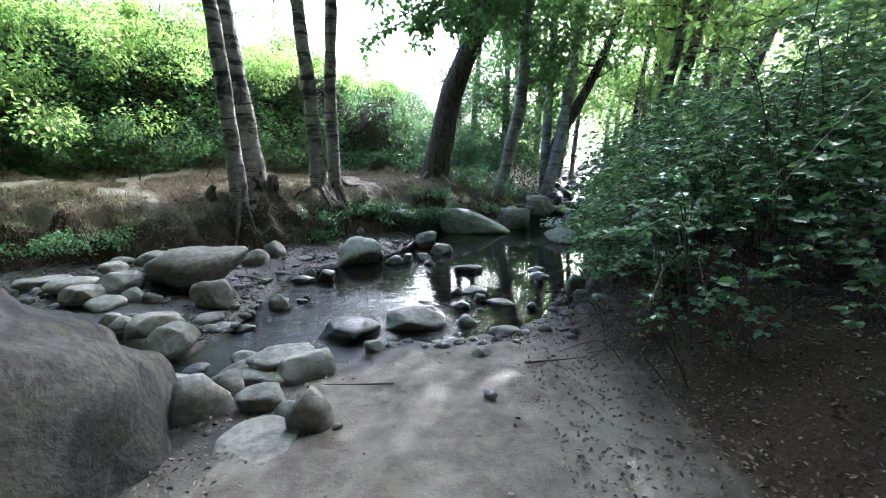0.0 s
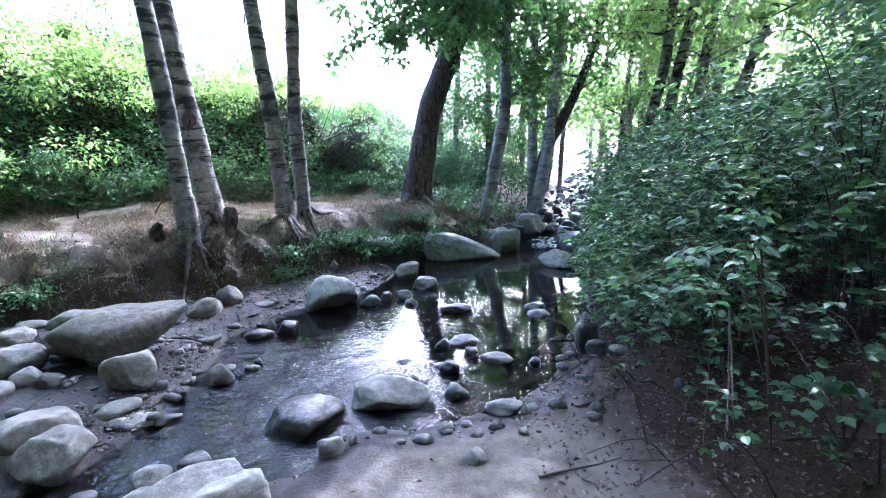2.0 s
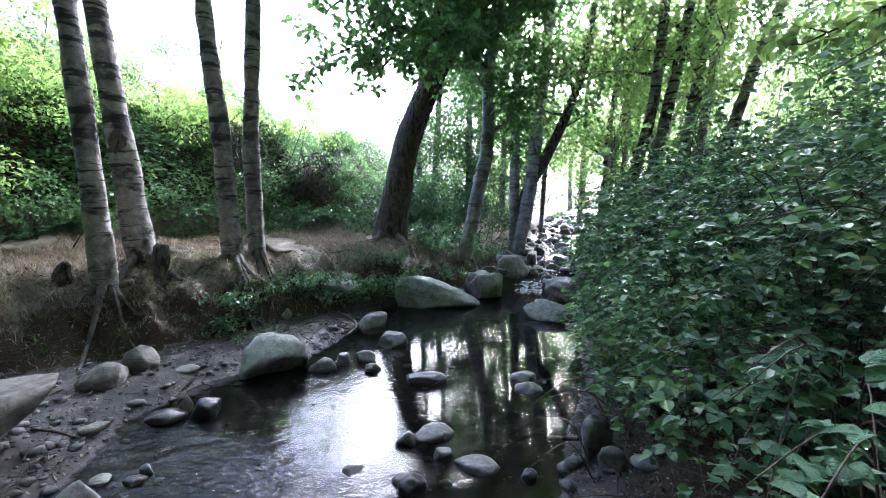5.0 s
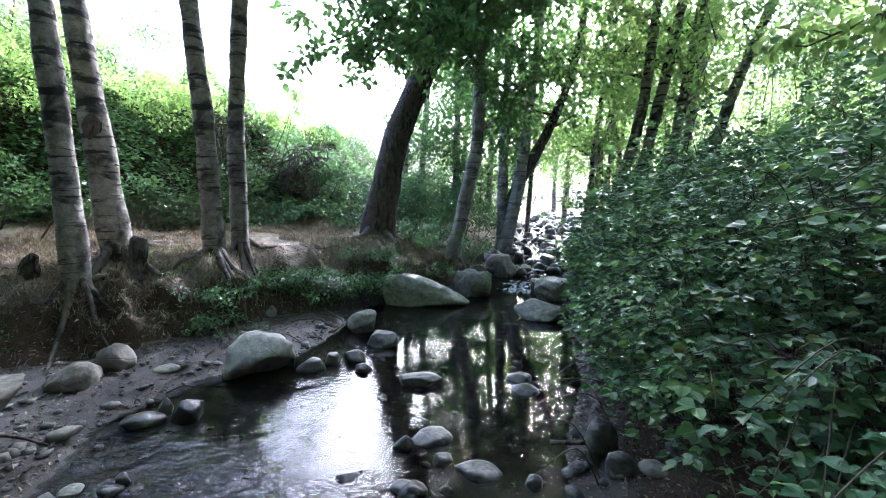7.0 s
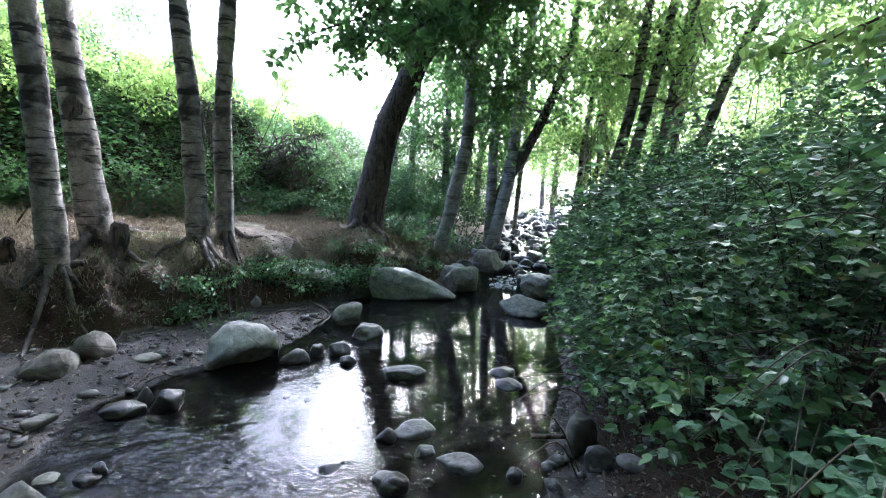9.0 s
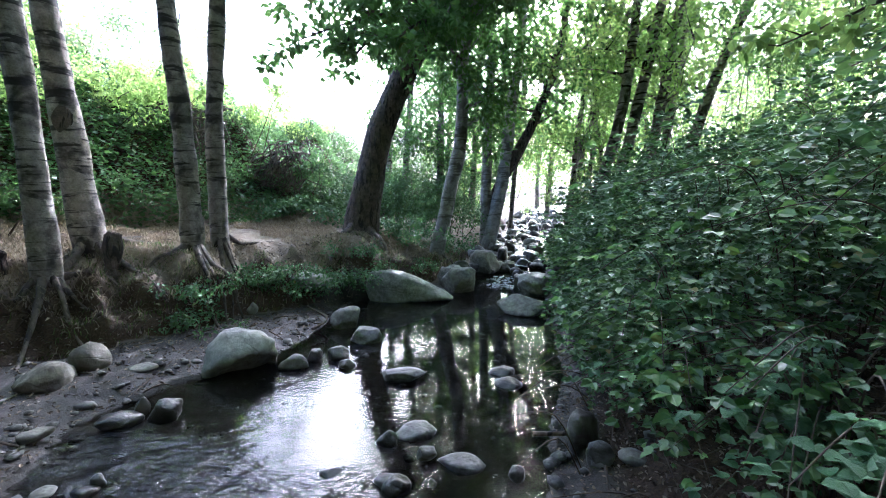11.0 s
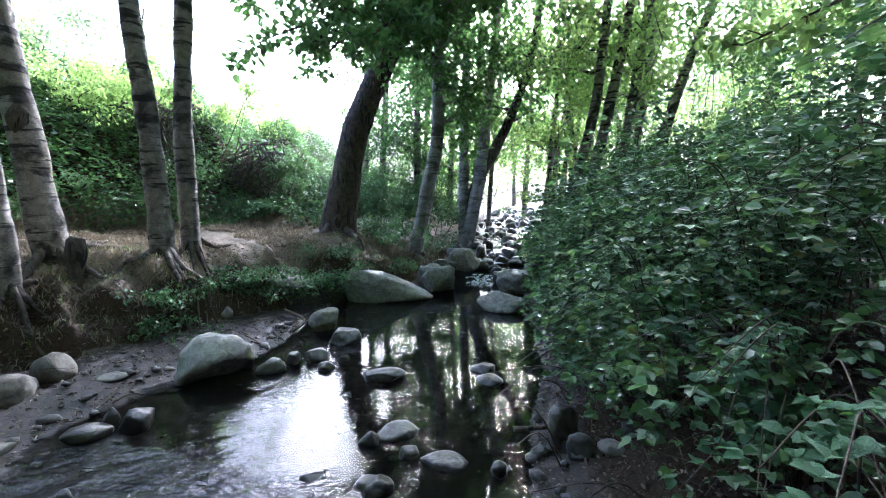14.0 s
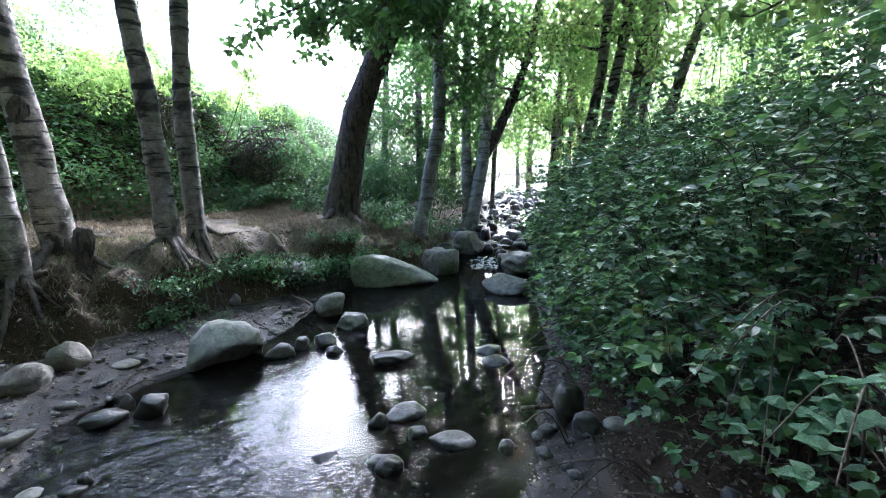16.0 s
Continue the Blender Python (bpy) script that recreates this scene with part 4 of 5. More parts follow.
def bramble_top(x, y):
    """Height of the thicket's upper face over the right bank."""
    d = x - bramble_edge(y)
    swell = 1 + 0.28 * vnoise(np.stack([x * 0.9, y * 0.9, 0 * x + 3.0], -1), 72)
    return (0.5 + 0.95 * smooth(-0.1, 1.3, d) + 0.12 * smooth(1.0, 3.0, d)) * swell


def bramble(x0, x1, y0, y1, canes, size, seed, leaf=LEAF_BRAMBLE):
    """Arching canes that carry leaves of three leaflets."""
    rng = np.random.default_rng(seed)
    c = np.array([(x0 + x1) / 2, (y0 + y1) / 2, 0.0])
    c[2] = zg(c[0], c[1])
    root = thing("bramble_bush", c, "dense green bramble thicket overhanging the stream", "bush", "brambles")
    lines, places, ways, sizes = [], [], [], []
    xs, ys = rng.uniform(x0, x1, canes * 6), rng.uniform(y0, y1, canes * 6)
    lumps = vnoise(np.stack([xs * 2.9, ys * 2.9, 0 * xs], -1), 71)
    keep = (xs > bramble_edge(ys)) & (lumps > 0.08)
    xs, ys, lumps = xs[keep][:canes], ys[keep][:canes], lumps[keep][:canes]
    tops = bramble_top(xs, ys) * (0.22 + 0.82 * rng.random(len(xs)) ** 0.6) * (0.8 + 0.55 * lumps)
    for x, y, top, g, edge in zip(xs, ys, tops, ground_z(xs, ys), bramble_edge(ys)):
        d = x - edge
        a = rng.uniform(0, 2 * np.pi)
        reach = rng.uniform(0.25, 0.75)
        if rng.random() < 0.12:
            top, reach = top * 1.3, reach * 1.3
        out = np.array([np.cos(a) - 0.7, np.sin(a) - 0.35, 0.0]) * reach
        if d + out[0] < -0.12:
            out[0] = -0.12 - d
        foot = np.array([x, y, g - 0.03])
        peak = foot + out * 0.45 + (0, 0, top)
        tip = foot + out * 1.15 + (0, 0, max(0.12, top * rng.uniform(0.55, 0.95)))
        ctrl = [foot, foot + out * 0.1 + (0, 0, top * 0.55), peak, tip]
        lines.append([p - c for p in ctrl])
        n = int(11 + 8 * rng.random())
        for u in np.linspace(0.26, 1.0, n):
            k = min(int(u * 3), 2)
            p = ctrl[k] + (ctrl[k + 1] - ctrl[k]) * (u * 3 - k)
            b = rng.uniform(0, 2 * np.pi)
            w = np.array([np.cos(b) - 0.45, np.sin(b) - 0.45, rng.uniform(-0.3, 0.12)])
            w /= np.linalg.norm(w)
            s = size * 1.18 * rng.uniform(0.5, 1.35)
            stalk = p + w * s * 0.9
            side = np.array([-w[1], w[0], 0.0])
            for turn in (0.0, 1.15, -1.15):
                places.append(stalk - c)
                ways.append(w * np.cos(turn) + side * np.sin(turn))
                sizes.append(s * (1.0 if turn == 0 else 0.82))
    for k in range(0, len(lines), max(1, len(lines) // 26)):
        part("cane", mesh_of("cane", *tube(lines[k], [0.005, 0.004, 0.003, 0.0015], 5), TWIG), root)
    part("foliage", mesh_of("foliage", *leaves(np.array(places), np.array(ways), np.array(sizes), rng, 0.74, 0.3, 0.6, (-0.2, -0.2, 0.9)), leaf, False), root)
    return root


for k, row in enumerate(((1.2, 2.3, 2.9, 4.2, 270, 0.036), (2.3, 3.6, 2.6, 4.4, 260, 0.042), (1.2, 2.5, 4.2, 5.8, 290, 0.038), (2.5, 4.0, 4.2, 6.0, 240, 0.046),
                         (1.4, 3.0, 5.8, 8.0, 400, 0.052), (3.0, 5.0, 5.8, 8.2, 240, 0.065), (1.9, 4.0, 8.0, 10.8, 360, 0.065), (4.0, 6.6, 8.0, 11.0, 200, 0.09), (3.6, 6.5, 2.0, 5.8, 300, 0.075))):
    bramble(*row, 500 + k)
bramble(1.9, 3.6, 5.6, 8.2, 130, 0.058, 520, LEAF_FRESH)
bramble(1.5, 2.6, 3.6, 5.2, 40, 0.05, 521, LEAF_FRESH)


def hillside():
    rng = np.random.default_rng(9)
    # sunlit shrubs on the slope behind the terrace
    for k, (x, y, n, r, h, leaf, leaf_n, size) in enumerate((
            (-8.2, 7.2, 40, 0.5, 2.6, LEAF_LIGHT, 11000, 0.075), (-7.0, 8.6, 40, 0.5, 2.4, LEAF_LIGHT, 11000, 0.075), (-9.5, 5.4, 40, 0.55, 2.8, LEAF_LIGHT, 10000, 0.08),
            (-7.6, 10.6, 36, 0.5, 1.0, LEAF_GREY, 8000, 0.07), (-5.6, 10.8, 30, 0.4, 0.9, LEAF_LIGHT, 7000, 0.07), (-10.5, 9.5, 40, 0.6, 2.0, LEAF_LIGHT, 8000, 0.09),
            (-4.6, 17.5, 30, 0.4, 1.5, LEAF_LIGHT, 4500, 0.07), (-2.0, 20.0, 36, 0.5, 1.2, LEAF_GREY, 8000, 0.08), (-7.5, 16.0, 36, 0.5, 2.2, LEAF_LIGHT, 7000, 0.08), (-6.6, 20.5, 44, 0.6, 2.4, LEAF_LIGHT, 6000, 0.09),
            (-0.6, 13.6, 40, 0.4, 1.1, LEAF_IVY, 9000, 0.07), (0.6, 14.6, 40, 0.5, 2.2, LEAF_IVY, 9000, 0.075), (-2.2, 14.6, 36, 0.4, 0.5, LEAF_IVY, 8000, 0.07), (1.4, 17.0, 40, 0.6, 3.2, LEAF_IVY, 8000, 0.08), (2.2, 21.0, 40, 0.8, 4.0, LEAF_LIGHT, 8000, 0.1),
            (0.0, 18.5, 40, 0.6, 1.8, LEAF_GREY, 7000, 0.08), (-7.0, 6.5, 40, 0.5, 1.9, LEAF_LIGHT, 10000, 0.065), (-5.6, 7.6, 26, 0.3, 0.5, LEAF_IVY, 4000, 0.05), (-5.9, 8.9, 30, 0.4, 1.2, LEAF_LIGHT, 7000, 0.06), (-4.6, 11.6, 30, 0.35, 0.5, LEAF_LIGHT, 6000, 0.06),
            (-3.2, 12.2, 30, 0.35, 0.3, LEAF_IVY, 6000, 0.06), (-12.5, 7.0, 40, 0.8, 2.8, LEAF_LIGHT, 8000, 0.1), (-9.0, 12.5, 40, 0.6, 1.4, LEAF_LIGHT, 7000, 0.09))):
        g = zg(x, y)
        pts = [(x + rng.normal() * 0.9, y + rng.normal() * 0.7, g + 0.15 + h * rng.random() ** 1.2) for _ in range(n)]
        bush("shrub", "leafy sunlit shrub on the slope", (x, y, g), pts, r * rng.uniform(0.45, 1.1, n), int(leaf_n * 0.75), size, leaf, 600 + k, stems=9, group="slope shrubs")


hillside()


def willow_thicket():
    """Tall fine-leaved shrubs that close the view behind the brambles."""
    rng = np.random.default_rng(39)
    for k, (x, y, h, leaf) in enumerate(((5.6, 8.0, 3.6, LEAF_TREE), (7.2, 6.8, 4.4, LEAF_GREY), (8.6, 9.8, 5.0, LEAF_LIGHT), (6.4, 11.2, 4.6, LEAF_GREY), (9.0, 7.4, 5.5, LEAF_TREE), (5.2, 13.5, 4.6, LEAF_LIGHT))):
        g = zg(x, y)
        pts = [(x + rng.normal() * 0.9, y + rng.normal() * 0.7, g + 0.4 + h * rng.random()) for _ in range(60)]
        bush("willow_shrub", "tall fine-leaved grey green shrub behind the brambles", (x, y, g), pts, 0.5 * rng.uniform(0.5, 1.1, 60), 8000, 0.075, leaf, 640 + k, stems=12, wide=0.4, group="tall shrubs")


willow_thicket()


def hollow_stems(x, y, z, wide, count, seed):
    """Dark stems and roots added at the slope's brow to imitate its shaded earth hollow."""
    rng = np.random.default_rng(seed)
    root = thing("hollow_stems", (x, y, z), "dark stems added to imitate the shaded earth hollow on the slope", "creeper", "dead creepers")
    for k in range(count):
        a = np.array([rng.normal() * wide, rng.normal() * 0.2, rng.normal() * 0.18])
        drop = rng.uniform(0.35, 0.9)
        line = [a, a + (rng.normal() * 0.1, -0.25, -0.05), a + (rng.normal() * 0.2, -0.4, -drop * 0.6), a + (rng.normal() * 0.3, -0.45, -drop)]
        part("stem", mesh_of("stem", *tube(line, [0.022, 0.018, 0.012, 0.005], 5, 0.2, seed + k), BARK_ROOT), root)


hollow_stems(-2.95, 11.9, 2.55, 0.28, 70, 5)
hollow_stems(-4.5, 11.0, 3.2, 0.35, 60, 6)


def far_woods():
    rng = np.random.default_rng(29)
    pts, size = [], []
    for _ in range(420):
        y = rng.uniform(34, 60)
        x = rng.uniform(0.05, 1.1) * y
        pts.append((x, y, zg(x, y) + rng.uniform(0.5, 11)))
    v, f = sprays(np.array(pts), 1.5, 42000, 0.24, rng)
    return tagged(new("far_woods", mesh_of("far_woods", v, f, LEAF_LIGHT, False)), "sunlit woodland foliage in the distance", "trees", kind="stuff")


far_woods()


def thicket():
    """Unseen dense undergrowth, added to close off the light from behind the path."""
    rng = np.random.default_rng(19)
    for k, (x, y) in enumerate(((-9, -1.5), (-7, -6), (-3, -7.5), (1, -7.5), (5, -6.5), (8.5, -4), (9.5, 0.5), (-11, 1.5), (11.5, 3.5), (-6, -2.6), (-8.2, 0.8), (-5, -7), (-1, -8), (3, -7.5), (7, -5.5))):
        g = zg(x, y)
        pts = [(x + rng.normal() * 1.6, y + rng.normal() * 1.0, g + 0.3 + 8.0 * rng.random()) for _ in range(70)]
        bush("screen_bush", "added unseen tall undergrowth that blocks light from behind the path", (x, y, g), pts, 0.95, 11000, 0.3, LEAF_TREE, 800 + k, stems=6, group="thicket")


thicket()


def ground_cover(name, label, cat, area, count, size, leaf, seed, lift, wide=0.8, keep=None):
    """Leaves scattered over the ground as one mass."""
    rng = np.random.default_rng(seed)
    x, y = rng.uniform(area[0], area[1], count * 3), rng.uniform(area[2], area[3], count * 3)
    ok = keep(x, y, rng.random(count * 3)) if keep else np.ones(len(x), bool)
    x, y = x[ok][:count], y[ok][:count]
    lumps = np.clip(0.5 + 0.8 * vnoise(np.stack([x * 1.3, y * 1.3, 0 * x], -1), seed), 0.05, 1.4)
    z = ground_z(x, y) + lift * lumps * rng.random(len(x)) ** 0.7 + 0.01
    ways = np.stack([rng.normal(size=len(x)), rng.normal(size=len(x)), rng.normal(scale=0.4, size=len(x))], -1)
    v, f = leaves(np.stack([x, y, z], -1), ways, size * rng.uniform(0.6, 1.3, len(x)), rng, wide, 0.25)
    return tagged(new(name, mesh_of(name, v, f, leaf, False)), label, cat, kind="stuff")


def left_band(lo, hi):
    def keep(x, y, r):
        d, s = line_distance(x, y, BANK_FOOT)
        holes = vnoise(np.stack([x * 0.9, y * 0.9, 0 * x], -1), 17) > -0.95
        return (s > 0) & (d > lo) & (d < hi) & (holes | (d < 2.5))
    return keep


ground_cover("ivy", "green ivy and creepers covering the slope", "ivy", (-12, 1.5, 4, 20), 120000, 0.068, LEAF_IVY, 31, 0.8, 0.85, left_band(2.5, 8.0))


def blades(name, label, cat, area, count, length, material, seed, keep, width=0.0035, lean=0.9):
    rng = np.random.default_rng(seed)
    x, y = rng.uniform(area[0], area[1], count * 4), rng.uniform(area[2], area[3], count * 4)
    ok = keep(x, y, rng.random(count * 4))
    ok &= vnoise(np.stack([x * 2.2, y * 2.2, 0 * x], -1), seed) > -0.35
    x, y = x[ok][:count], y[ok][:count]
    n = len(x)
    p = np.stack([x, y, ground_z(x, y) - 0.01], -1)
    a = rng.uniform(0, 2 * np.pi, n)
    out = np.stack([np.cos(a), np.sin(a), 0 * a], -1) * (rng.uniform(0.2, 1.0, n) * lean)[:, None]
    side = np.stack([-np.sin(a), np.cos(a), 0 * a], -1) * width
    ln = (length * rng.uniform(0.4, 1.2, n))[:, None]
    mid = p + (out * 0.5 + (0, 0, 0.42)) * ln
    rise = np.zeros((n, 3))
    rise[:, 2] = 0.38 + 0.3 * rng.random(n)
    tip = p + (out * 1.3 + rise) * ln
    v = np.stack([p - side, p + side, mid + side * 0.8, mid - side * 0.8, tip + side * 0.15, tip - side * 0.15], 1).reshape(-1, 3)
    k = np.arange(n)[:, None] * 6
    f = np.concatenate([k + np.array([0, 1, 2, 3]), k + np.array([3, 2, 4, 5])], 0)
    return tagged(new(name, mesh_of(name, v, f, material, False)), label, cat, kind="stuff")


ground_cover("bank_litter", "dead leaves and plant debris on the bank", "leaves", (-6.5, 0.5, 3.5, 11), 9000, 0.045, DEAD_LEAF, 53, 0.03, 0.4, left_band(-0.1, 0.9))
blades("dry_grass", "dry straw coloured grass on the terrace", "grass", (-7.5, 1.0, 3, 12), 90000, 0.10, STRAW, 41, left_band(0.25, 3.4))
blades("bank_straw", "withered grass hanging over the bank", "grass", (-7.5, 1.0, 3, 12), 9000, 0.16, STRAW, 43, left_band(0.0, 0.6))
blades("green_grass", "green grass tufts on the bank's edge", "grass", (-7.5, 1.0, 3, 12), 16000, 0.14, GRASS, 42, left_band(0.0, 1.0))


def litter():
    def keep(x, y, r):
        d2, s2 = line_distance(x, y, BANK_RIGHT)
        return (~inside(x, y, STREAM)) & (((s2 > 0) & (d2 < 2.2)) | (r < 0.025) | ((d2 < 0.6) & (r < 0.6)) | ((x < -0.5) & (y < 3.0) & (r < 0.6)))
    return ground_cover("leaf_litter", "fallen dry leaves scattered on the ground", "leaves", (-3.4, 4.6, -2.5, 8.6), 44000, 0.024, DEAD_LEAF, 51, 0.012, 0.55, keep)


litter()


def mud_litter():
    def keep(x, y, r):
        _, s = line_distance(x, y, BANK_FOOT)
        return (~inside(x, y, STREAM)) & (s < 0) & (x < -0.5) & (vnoise(np.stack([x * 1.7, y * 1.7, 0 * x], -1), 12) > -0.3)
    return ground_cover("mud_litter", "dead leaves and bark bits on damp mud", "leaves", (-5.0, -0.4, 3.2, 9.4), 4200, 0.032, DEAD_LEAF, 58, 0.01, 0.5, keep)


mud_litter()


# ---- cascade stones ----
def cascade():
    rng = np.random.default_rng(64)
    made = 0
    while made < 240:
        y = 9.9 + 16 * rng.random() ** 1.2
        x0 = np.interp(y, [p[1] for p in SHORE_LEFT[13:]], [p[0] for p in SHORE_LEFT[13:]])
        x1 = np.interp(y, [p[1] for p in SHORE_RIGHT[5::-1]], [p[0] for p in SHORE_RIGHT[5::-1]])
        x = rng.uniform(x0 - 0.5, x1 + 0.3)
        if y < 10.6 and 0.9 < x < 2.0:
            continue
        w = 0.12 + 0.34 * rng.random() ** 1.5
        z = float(stream_level(y)) - 0.04
        rock_thing("damp" if rng.random() < 0.6 else "wet", x, y, z, w, w * rng.uniform(0.7, 1.0), w * rng.uniform(0.4, 0.75), rng.uniform(0, 180), 900 + made)
        made += 1


cascade()


def pebbles():
    """Gravel and pebbles along the water, too many to count."""
    rng = np.random.default_rng(65)
    base_v, base_f = BALLS[1]
    vs, fs, k = [], [], 0
    n = 15000
    x, y = rng.uniform(-4.2, 2.2, n), rng.uniform(2.0, 9.6, n)
    shore, _ = line_distance(x, y, STREAM + STREAM[:1])
    d, s = line_distance(x, y, BANK_FOOT)
    wet = inside(x, y, STREAM)
    patch = vnoise(np.stack([x * 1.5, y * 1.5, 0 * x], -1), 4)
    keep = (s < 0) & np.where(wet, rng.random(n) < 0.10, ((shore < 0.3) & (rng.random(n) < 0.35)) | ((x < -1.6) & (y < 5.0) & (patch > -0.2)) | (rng.random(n) < np.where(x < -0.9, 0.16, 0.12)))
    keep &= ~((y < 3.5) & (x > -0.7)) | (rng.random(n) < 0.03)
    x, y = x[keep], y[keep]
    z = ground_z(x, y)
    size = 0.010 + 0.05 * rng.random(len(x)) ** 4
    for i in range(len(x)):
        v = base_v * (1 + 0.22 * rng.normal(size=(len(base_v), 1))) * (size[i] * rng.uniform(0.7, 1.3), size[i], size[i] * rng.uniform(0.4, 0.75))
        vs.append(v + (x[i], y[i], z[i] + size[i] * 0.2))
        fs.append(base_f + k)
        k += len(base_v)
    return tagged(new("pebbles", mesh_of("pebbles", np.concatenate(vs), np.concatenate(fs), PEBBLE)), "loose grey pebbles and gravel along the water", "pebbles", kind="stuff")


pebbles()


def twigs():
    rng = np.random.default_rng(66)
    for k in range(130):
        x, y = rng.uniform(-4.2, 2.0), rng.uniform(2.2, 9.0)
        if k > 60:
            x, y = rng.uniform(-4.6, -0.6), rng.uniform(4.8, 9.6)
        if inside(np.array([x]), np.array([y]), STREAM)[0]:
            continue
        a, ln = rng.uniform(0, 6.28), rng.uniform(0.12, 0.5)
        line = []
        for u in (0, 0.33, 0.66, 1.0):
            px, py = x + np.cos(a) * ln * u + rng.normal() * 0.012, y + np.sin(a) * ln * u + rng.normal() * 0.012
            line.append((px - x, py - y, zg(px, py) - zg(x, y) + 0.012))
        ob = part("twig", mesh_of("twig", *tube(line, [0.007, 0.006, 0.004, 0.002], 5), TWIG))
        ob.location = (x, y, zg(x, y))
        tagged(ob, "thin dry brown twig lying on the ground", "twig", "fallen twigs")


twigs()


def weeds():
    """Low leafy plants on the bank's face and the terrace edge."""
    rng = np.random.default_rng(67)
    spots = [(-1.45, 8.25), (-1.2, 8.5), (-1.85, 7.75), (-2.2, 6.75), (-0.7, 9.1), (0.1, 10.0), (-0.2, 10.9), (-0.9, 11.0), (-1.9, 11.0), (-2.8, 10.9), (-0.4, 11.8), (0.6, 11.9)]
    feet = np.array(BANK_FOOT[1:10])
    for u in (0.4, 0.9, 1.3, 4.0, 4.6, 4.9, 5.2, 5.4, 5.8, 6.3):
        k = int(u)
        ax, ay = feet[k] + (feet[k + 1] - feet[k]) * (u - k)
        nx, ny = feet[k][1] - feet[k + 1][1], feet[k + 1][0] - feet[k][0]
        out = rng.uniform(0.05, 0.4) / math.hypot(nx, ny)
        spots.append((ax + nx * out, ay + ny * out))
    for k, (x, y) in enumerate(spots):
        g = zg(x, y)
        big = 1.6 if y > 10.2 else 1.0
        pts = [(x + rng.normal() * 0.22 * big, y + rng.normal() * 0.2 * big, g + 0.02 + 0.15 * big * rng.random()) for _ in range(16)]
        bush("weed_clump", "low leafy green weeds on the bank", (x, y, g), pts, 0.13 * big, 600, 0.046 * big, LEAF_BRAMBLE, 700 + k, stems=0, group="bank weeds", cat="weed")


weeds()


def stump(x, y, h, r, seed):
    v, f = tube([(0, 0, -0.1), (0.01, 0, h * 0.5), (0.05, 0.02, h)], [r * 1.5, r * 0.95, r * 0.55], 12, 0.55, seed)
    top = v[-12:].mean(0)
    n = len(v)
    v = np.vstack([v, top - (0, 0, r * 0.5)])
    f = np.vstack([f, [[n - 12 + i, n - 12 + (i + 1) % 12, n, n] for i in range(12)]])
    ob = new("tree_stump", mesh_of("tree_stump", v, f[:-12], BARK_DARK))
    ob.location = (x, y, zg(x, y))
    core = mesh_of("broken_top", np.vstack([v[n - 12 : n], v[n:]]), np.array([[i, (i + 1) % 12, 12] for i in range(12)]), BARK_DARK)
    part("broken_top", core, ob)
    return tagged(ob, "short broken dark stump beside a tree", "stump")


stump(-3.08, 6.85, 0.34, 0.085, 5)
stump(-3.72, 6.3, 0.16, 0.06, 6)


def near_sprig(x, y, seed, tips):
    """A bramble shoot whose large leaves are parts of their own."""
    rng = np.random.default_rng(seed)
    base = np.array((x, y, zg(x, y)))
    root = thing("bramble_shoot", base, "arching bramble shoot with broad serrated green leaves", "bramble", "bramble shoots")
    # a finer leaf: round-toothed outline, folded along its rib
    t = np.linspace(0, 1, 9)
    half = 0.40 * np.sin(np.pi * t**0.8) ** 0.8 * (1 + 0.07 * np.cos(t * 50))
    rib = np.stack([t, 0 * t, 0.10 * np.sin(np.pi * t) - 0.16 * t**2], -1)
    lf = rib + np.stack([0 * t, half, 0.22 * half], -1)
    rt = rib + np.stack([0 * t, -half, 0.22 * half], -1)
    v = np.vstack([rib, lf, rt])
    f = np.vstack([[[i, i + 1, 9 + i + 1, 9 + i] for i in range(8)], [[i + 1, i, 18 + i, 18 + i + 1] for i in range(8)]])
    leaf_mesh = mesh_of("leaf", v, f, LEAF_SHOOT)
    for tip in tips:
        tip = np.array(tip) - base
        mid = tip * (0.45, 0.45, 0.9) + (0, 0, 0.12)
        line = [np.zeros(3), mid * (0.5, 0.5, 0.65), mid, tip]
        part("cane", mesh_of("cane", *tube(line, [0.004, 0.0035, 0.0025, 0.0015], 6), TWIG), root)
        for u in np.linspace(0.52, 1.0, 9):
            k = min(int(u * 3), 2)
            pt = line[k] + (line[k + 1] - line[k]) * (u * 3 - k)
            b = rng.uniform(0, 6.28)
            for turn, size in ((0.0, 0.050), (1.2, 0.042), (-1.2, 0.042)):
                a = b + turn
                s = size * rng.uniform(0.8, 1.2)
                ob = part("leaf", leaf_mesh, root)
                ob.matrix_local = Matrix.Translation(Vector(pt + np.array([np.cos(b), np.sin(b), 0]) * 0.035)) @ Euler((rng.normal() * 0.3, rng.normal() * 0.25 + 0.1, a)).to_matrix().to_4x4() @ Matrix.Scale(s, 4)
    return root


near_sprig(1.6, 3.2, 1, [(1.08, 2.92, 1.25), (1.12, 2.98, 1.12), (1.15, 2.9, 1.0)])
near_sprig(1.55, 3.4, 2, [(1.01, 3.15, 0.93), (1.0, 3.0, 0.95)])
near_sprig(1.7, 3.8, 3, [(1.11, 3.54, 0.87), (1.15, 3.55, 0.61), (1.38, 3.6, 0.98), (1.43, 3.65, 0.88), (1.25, 3.45, 0.75)])
near_sprig(1.75, 3.05, 5, [(1.5, 2.95, 0.6), (1.75, 2.8, 0.55), (1.38, 3.12, 0.5), (1.95, 2.95, 0.75)])
near_sprig(1.7, 4.3, 4, [(1.2, 4.0, 0.85), (1.1, 4.3, 0.7), (1.25, 4.5, 0.95), (1.35, 4.1, 1.05)])


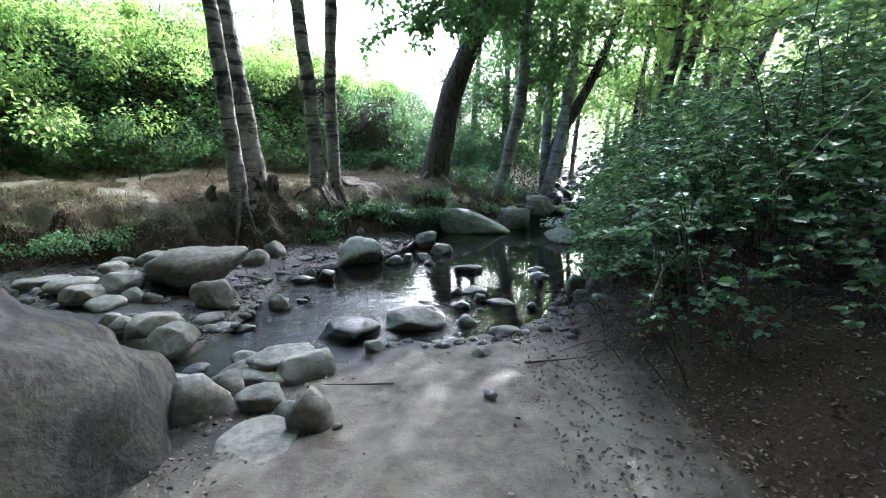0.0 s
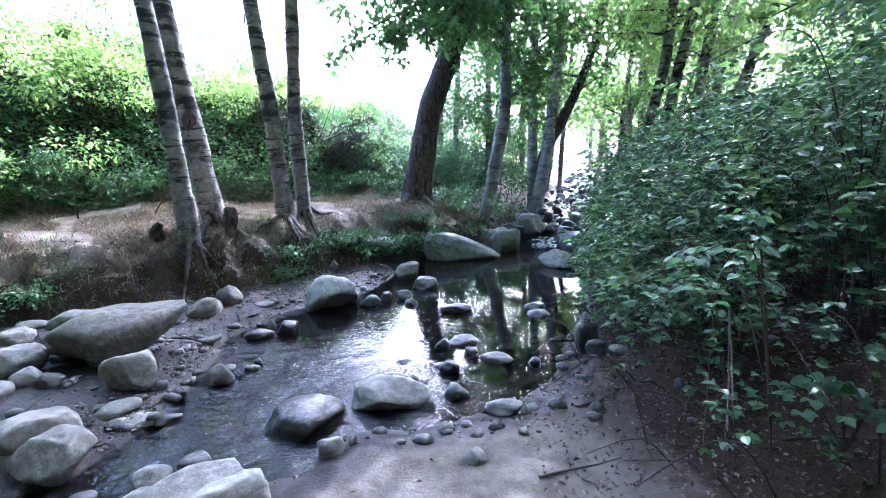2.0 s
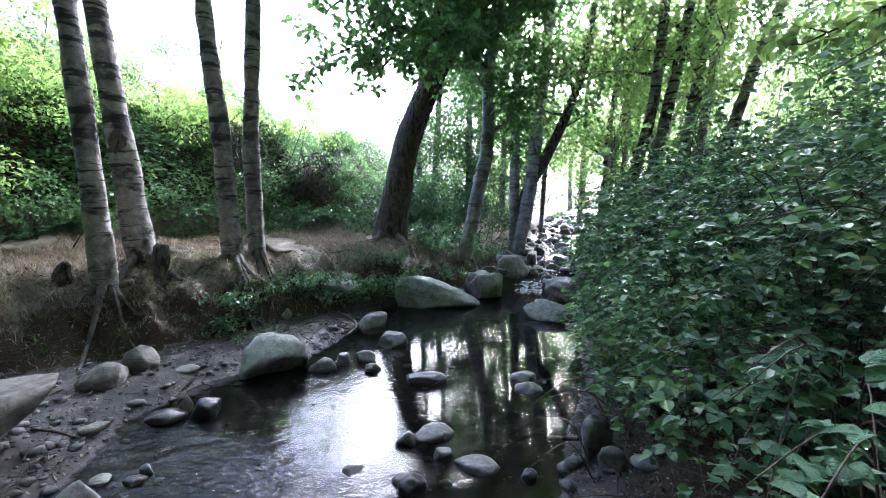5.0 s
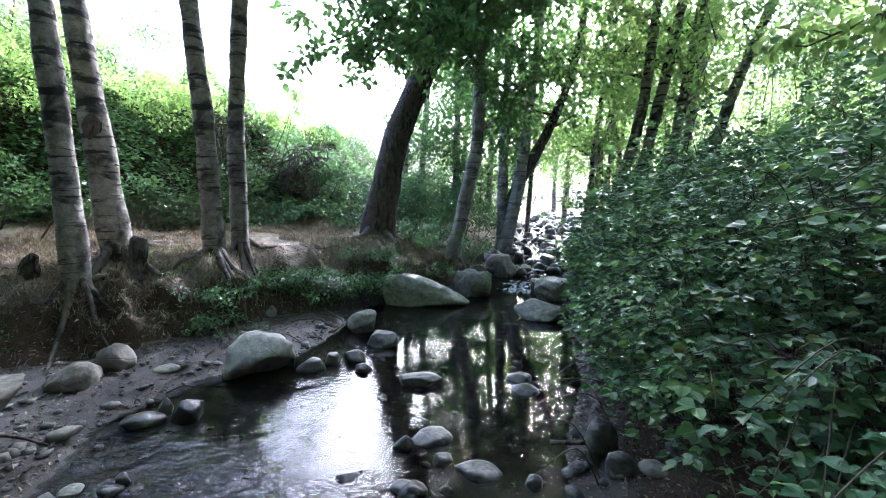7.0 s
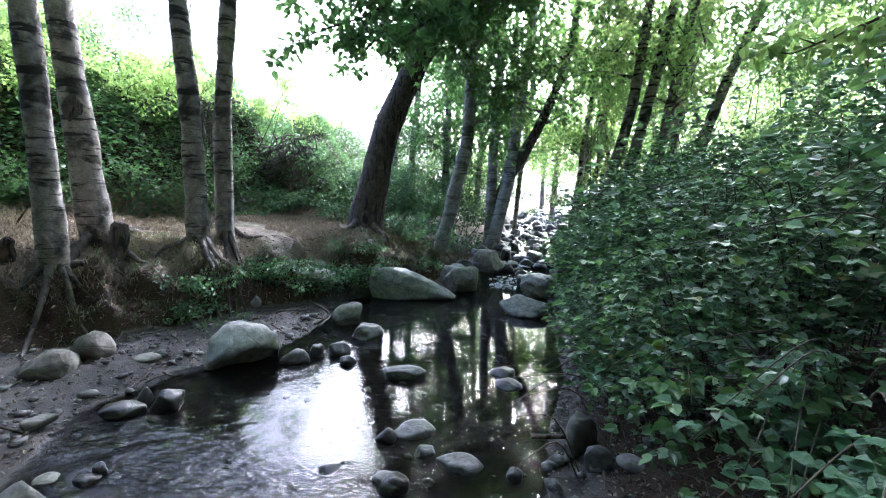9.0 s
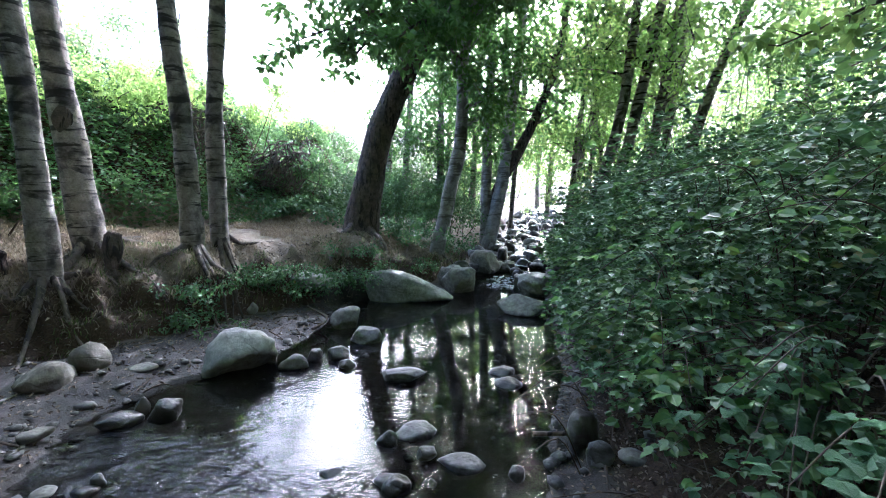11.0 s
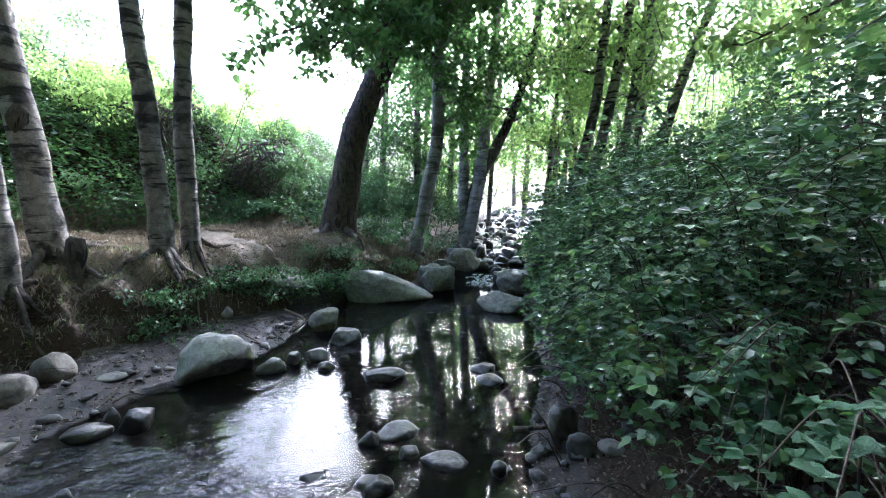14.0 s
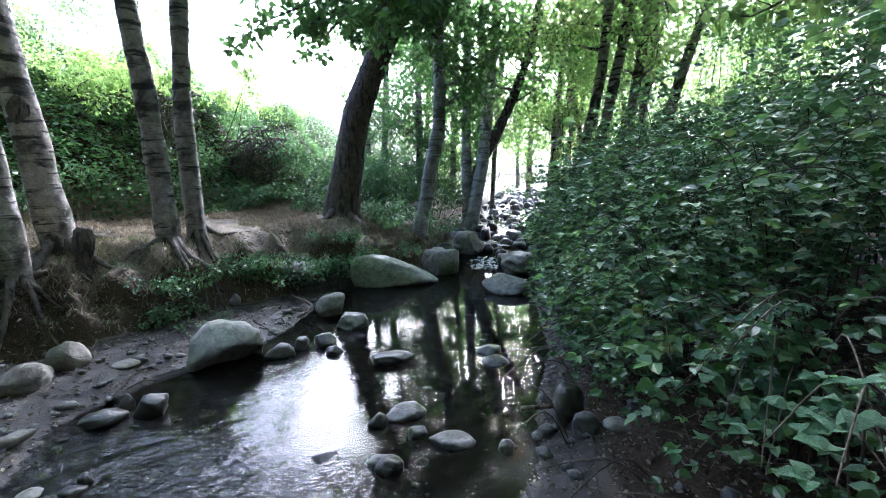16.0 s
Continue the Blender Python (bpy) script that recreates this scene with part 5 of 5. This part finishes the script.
def lime_branch():
    """A leafy branch that hangs in over the brambles."""
    rng = np.random.default_rng(37)
    base = np.array((4.6, 5.2, 3.2))
    root = thing("overhanging_branch", base, "leafy branch with bright lime green leaves over the brambles", "branch")
    ends = []
    for line in ([(4.6, 5.2, 3.2), (3.9, 5.3, 3.1), (3.2, 5.4, 2.8), (2.75, 5.4, 2.6)], [(4.6, 5.2, 3.4), (3.8, 4.8, 3.4), (3.3, 4.7, 3.2)], [(4.6, 5.2, 3.0), (4.1, 4.9, 2.7), (3.5, 4.8, 2.45)]):
        rel = np.array(line) - base
        part("limb", mesh_of("limb", *tube(rel, [0.025, 0.018, 0.01, 0.004][: len(rel)], 6), TWIG), root)
        for u in np.linspace(0.3, 1, 7):
            k = min(int(u * (len(rel) - 1)), len(rel) - 2)
            s = rel[k] + (rel[k + 1] - rel[k]) * (u * (len(rel) - 1) - k)
            twig = limb_line(s, rng.normal(size=3) + (-0.5, 0, -0.1), rng.uniform(0.2, 0.5), rng, 0.3, 3)
            part("twig", mesh_of("twig", *tube(twig, [0.006, 0.004, 0.002], 5), TWIG), root)
            ends += twig[1:]
    part("foliage", mesh_of("foliage", *sprays(np.array(ends), 0.14, 800, 0.085, rng, 0.75), LEAF_LIGHT, False), root)


lime_branch()


def stick(points, r, label):
    base = np.array(points[0])
    ob = new("stick", mesh_of("stick", *tube(np.array(points) - base, [r, r * 0.9, r * 0.6][: len(points)], 8, 0.15, 3), TWIG))
    ob.location = base
    return tagged(ob, label, "stick")


stick([(0.93, 4.80, 0.09), (1.15, 4.79, 0.10), (1.42, 4.84, 0.12)], 0.016, "pale bare stick lying across stones at the shore")
stick([(-2.30, 4.66, 0.17), (-2.1, 4.62, 0.18), (-1.92, 4.60, 0.15)], 0.010, "thin bent stick lying on the mud")
stick([(-1.02, 6.95, 0.10), (-0.95, 7.3, 0.13), (-1.3, 7.75, 0.16)], 0.018, "dark wet branch stranded on the mud")


def dry_canes():
    rng = np.random.default_rng(83)
    for k in range(46):
        x, y = rng.uniform(1.1, 2.0), rng.uniform(2.8, 5.4)
        a, ln = rng.normal(2.6, 0.9), rng.uniform(0.3, 0.8)
        z0 = zg(x, y)
        lift = rng.uniform(0.05, 0.35)
        line = [(0, 0, 0), (np.cos(a) * ln * 0.4, np.sin(a) * ln * 0.4, lift), (np.cos(a) * ln, np.sin(a) * ln, lift * rng.uniform(0.2, 0.9))]
        ob = part("dry_cane", mesh_of("dry_cane", *tube(line, [0.005, 0.004, 0.002], 5), TWIG))
        ob.location = (x, y, z0 - 0.01)
        tagged(ob, "thin dry bramble cane arching over leaf litter", "cane", "dry canes")


dry_canes()


def foam():
    rng = np.random.default_rng(88)
    base_v, base_f = BALLS[1]
    vs, fs, k = [], [], 0
    for i in range(260):
        y = rng.choice([9.95, 10.25, 11.2, 12.4, 13.8]) + rng.normal() * 0.10
        x = float(np.interp(y, [9.9, 10.9, 13.0, 17.0], [1.55, 1.95, 2.8, 3.9])) + rng.normal() * 0.13
        s = rng.uniform(0.008, 0.022)
        vs.append(base_v * (s * 1.6, s, s * 0.6) + (x, y, float(stream_level(y)) + 0.012))
        fs.append(base_f + k)
        k += len(base_v)
    return tagged(new("foam", mesh_of("foam", np.concatenate(vs), np.concatenate(fs), FOAM)), "white foam where the stream drops between stones", "foam", kind="stuff")


foam()
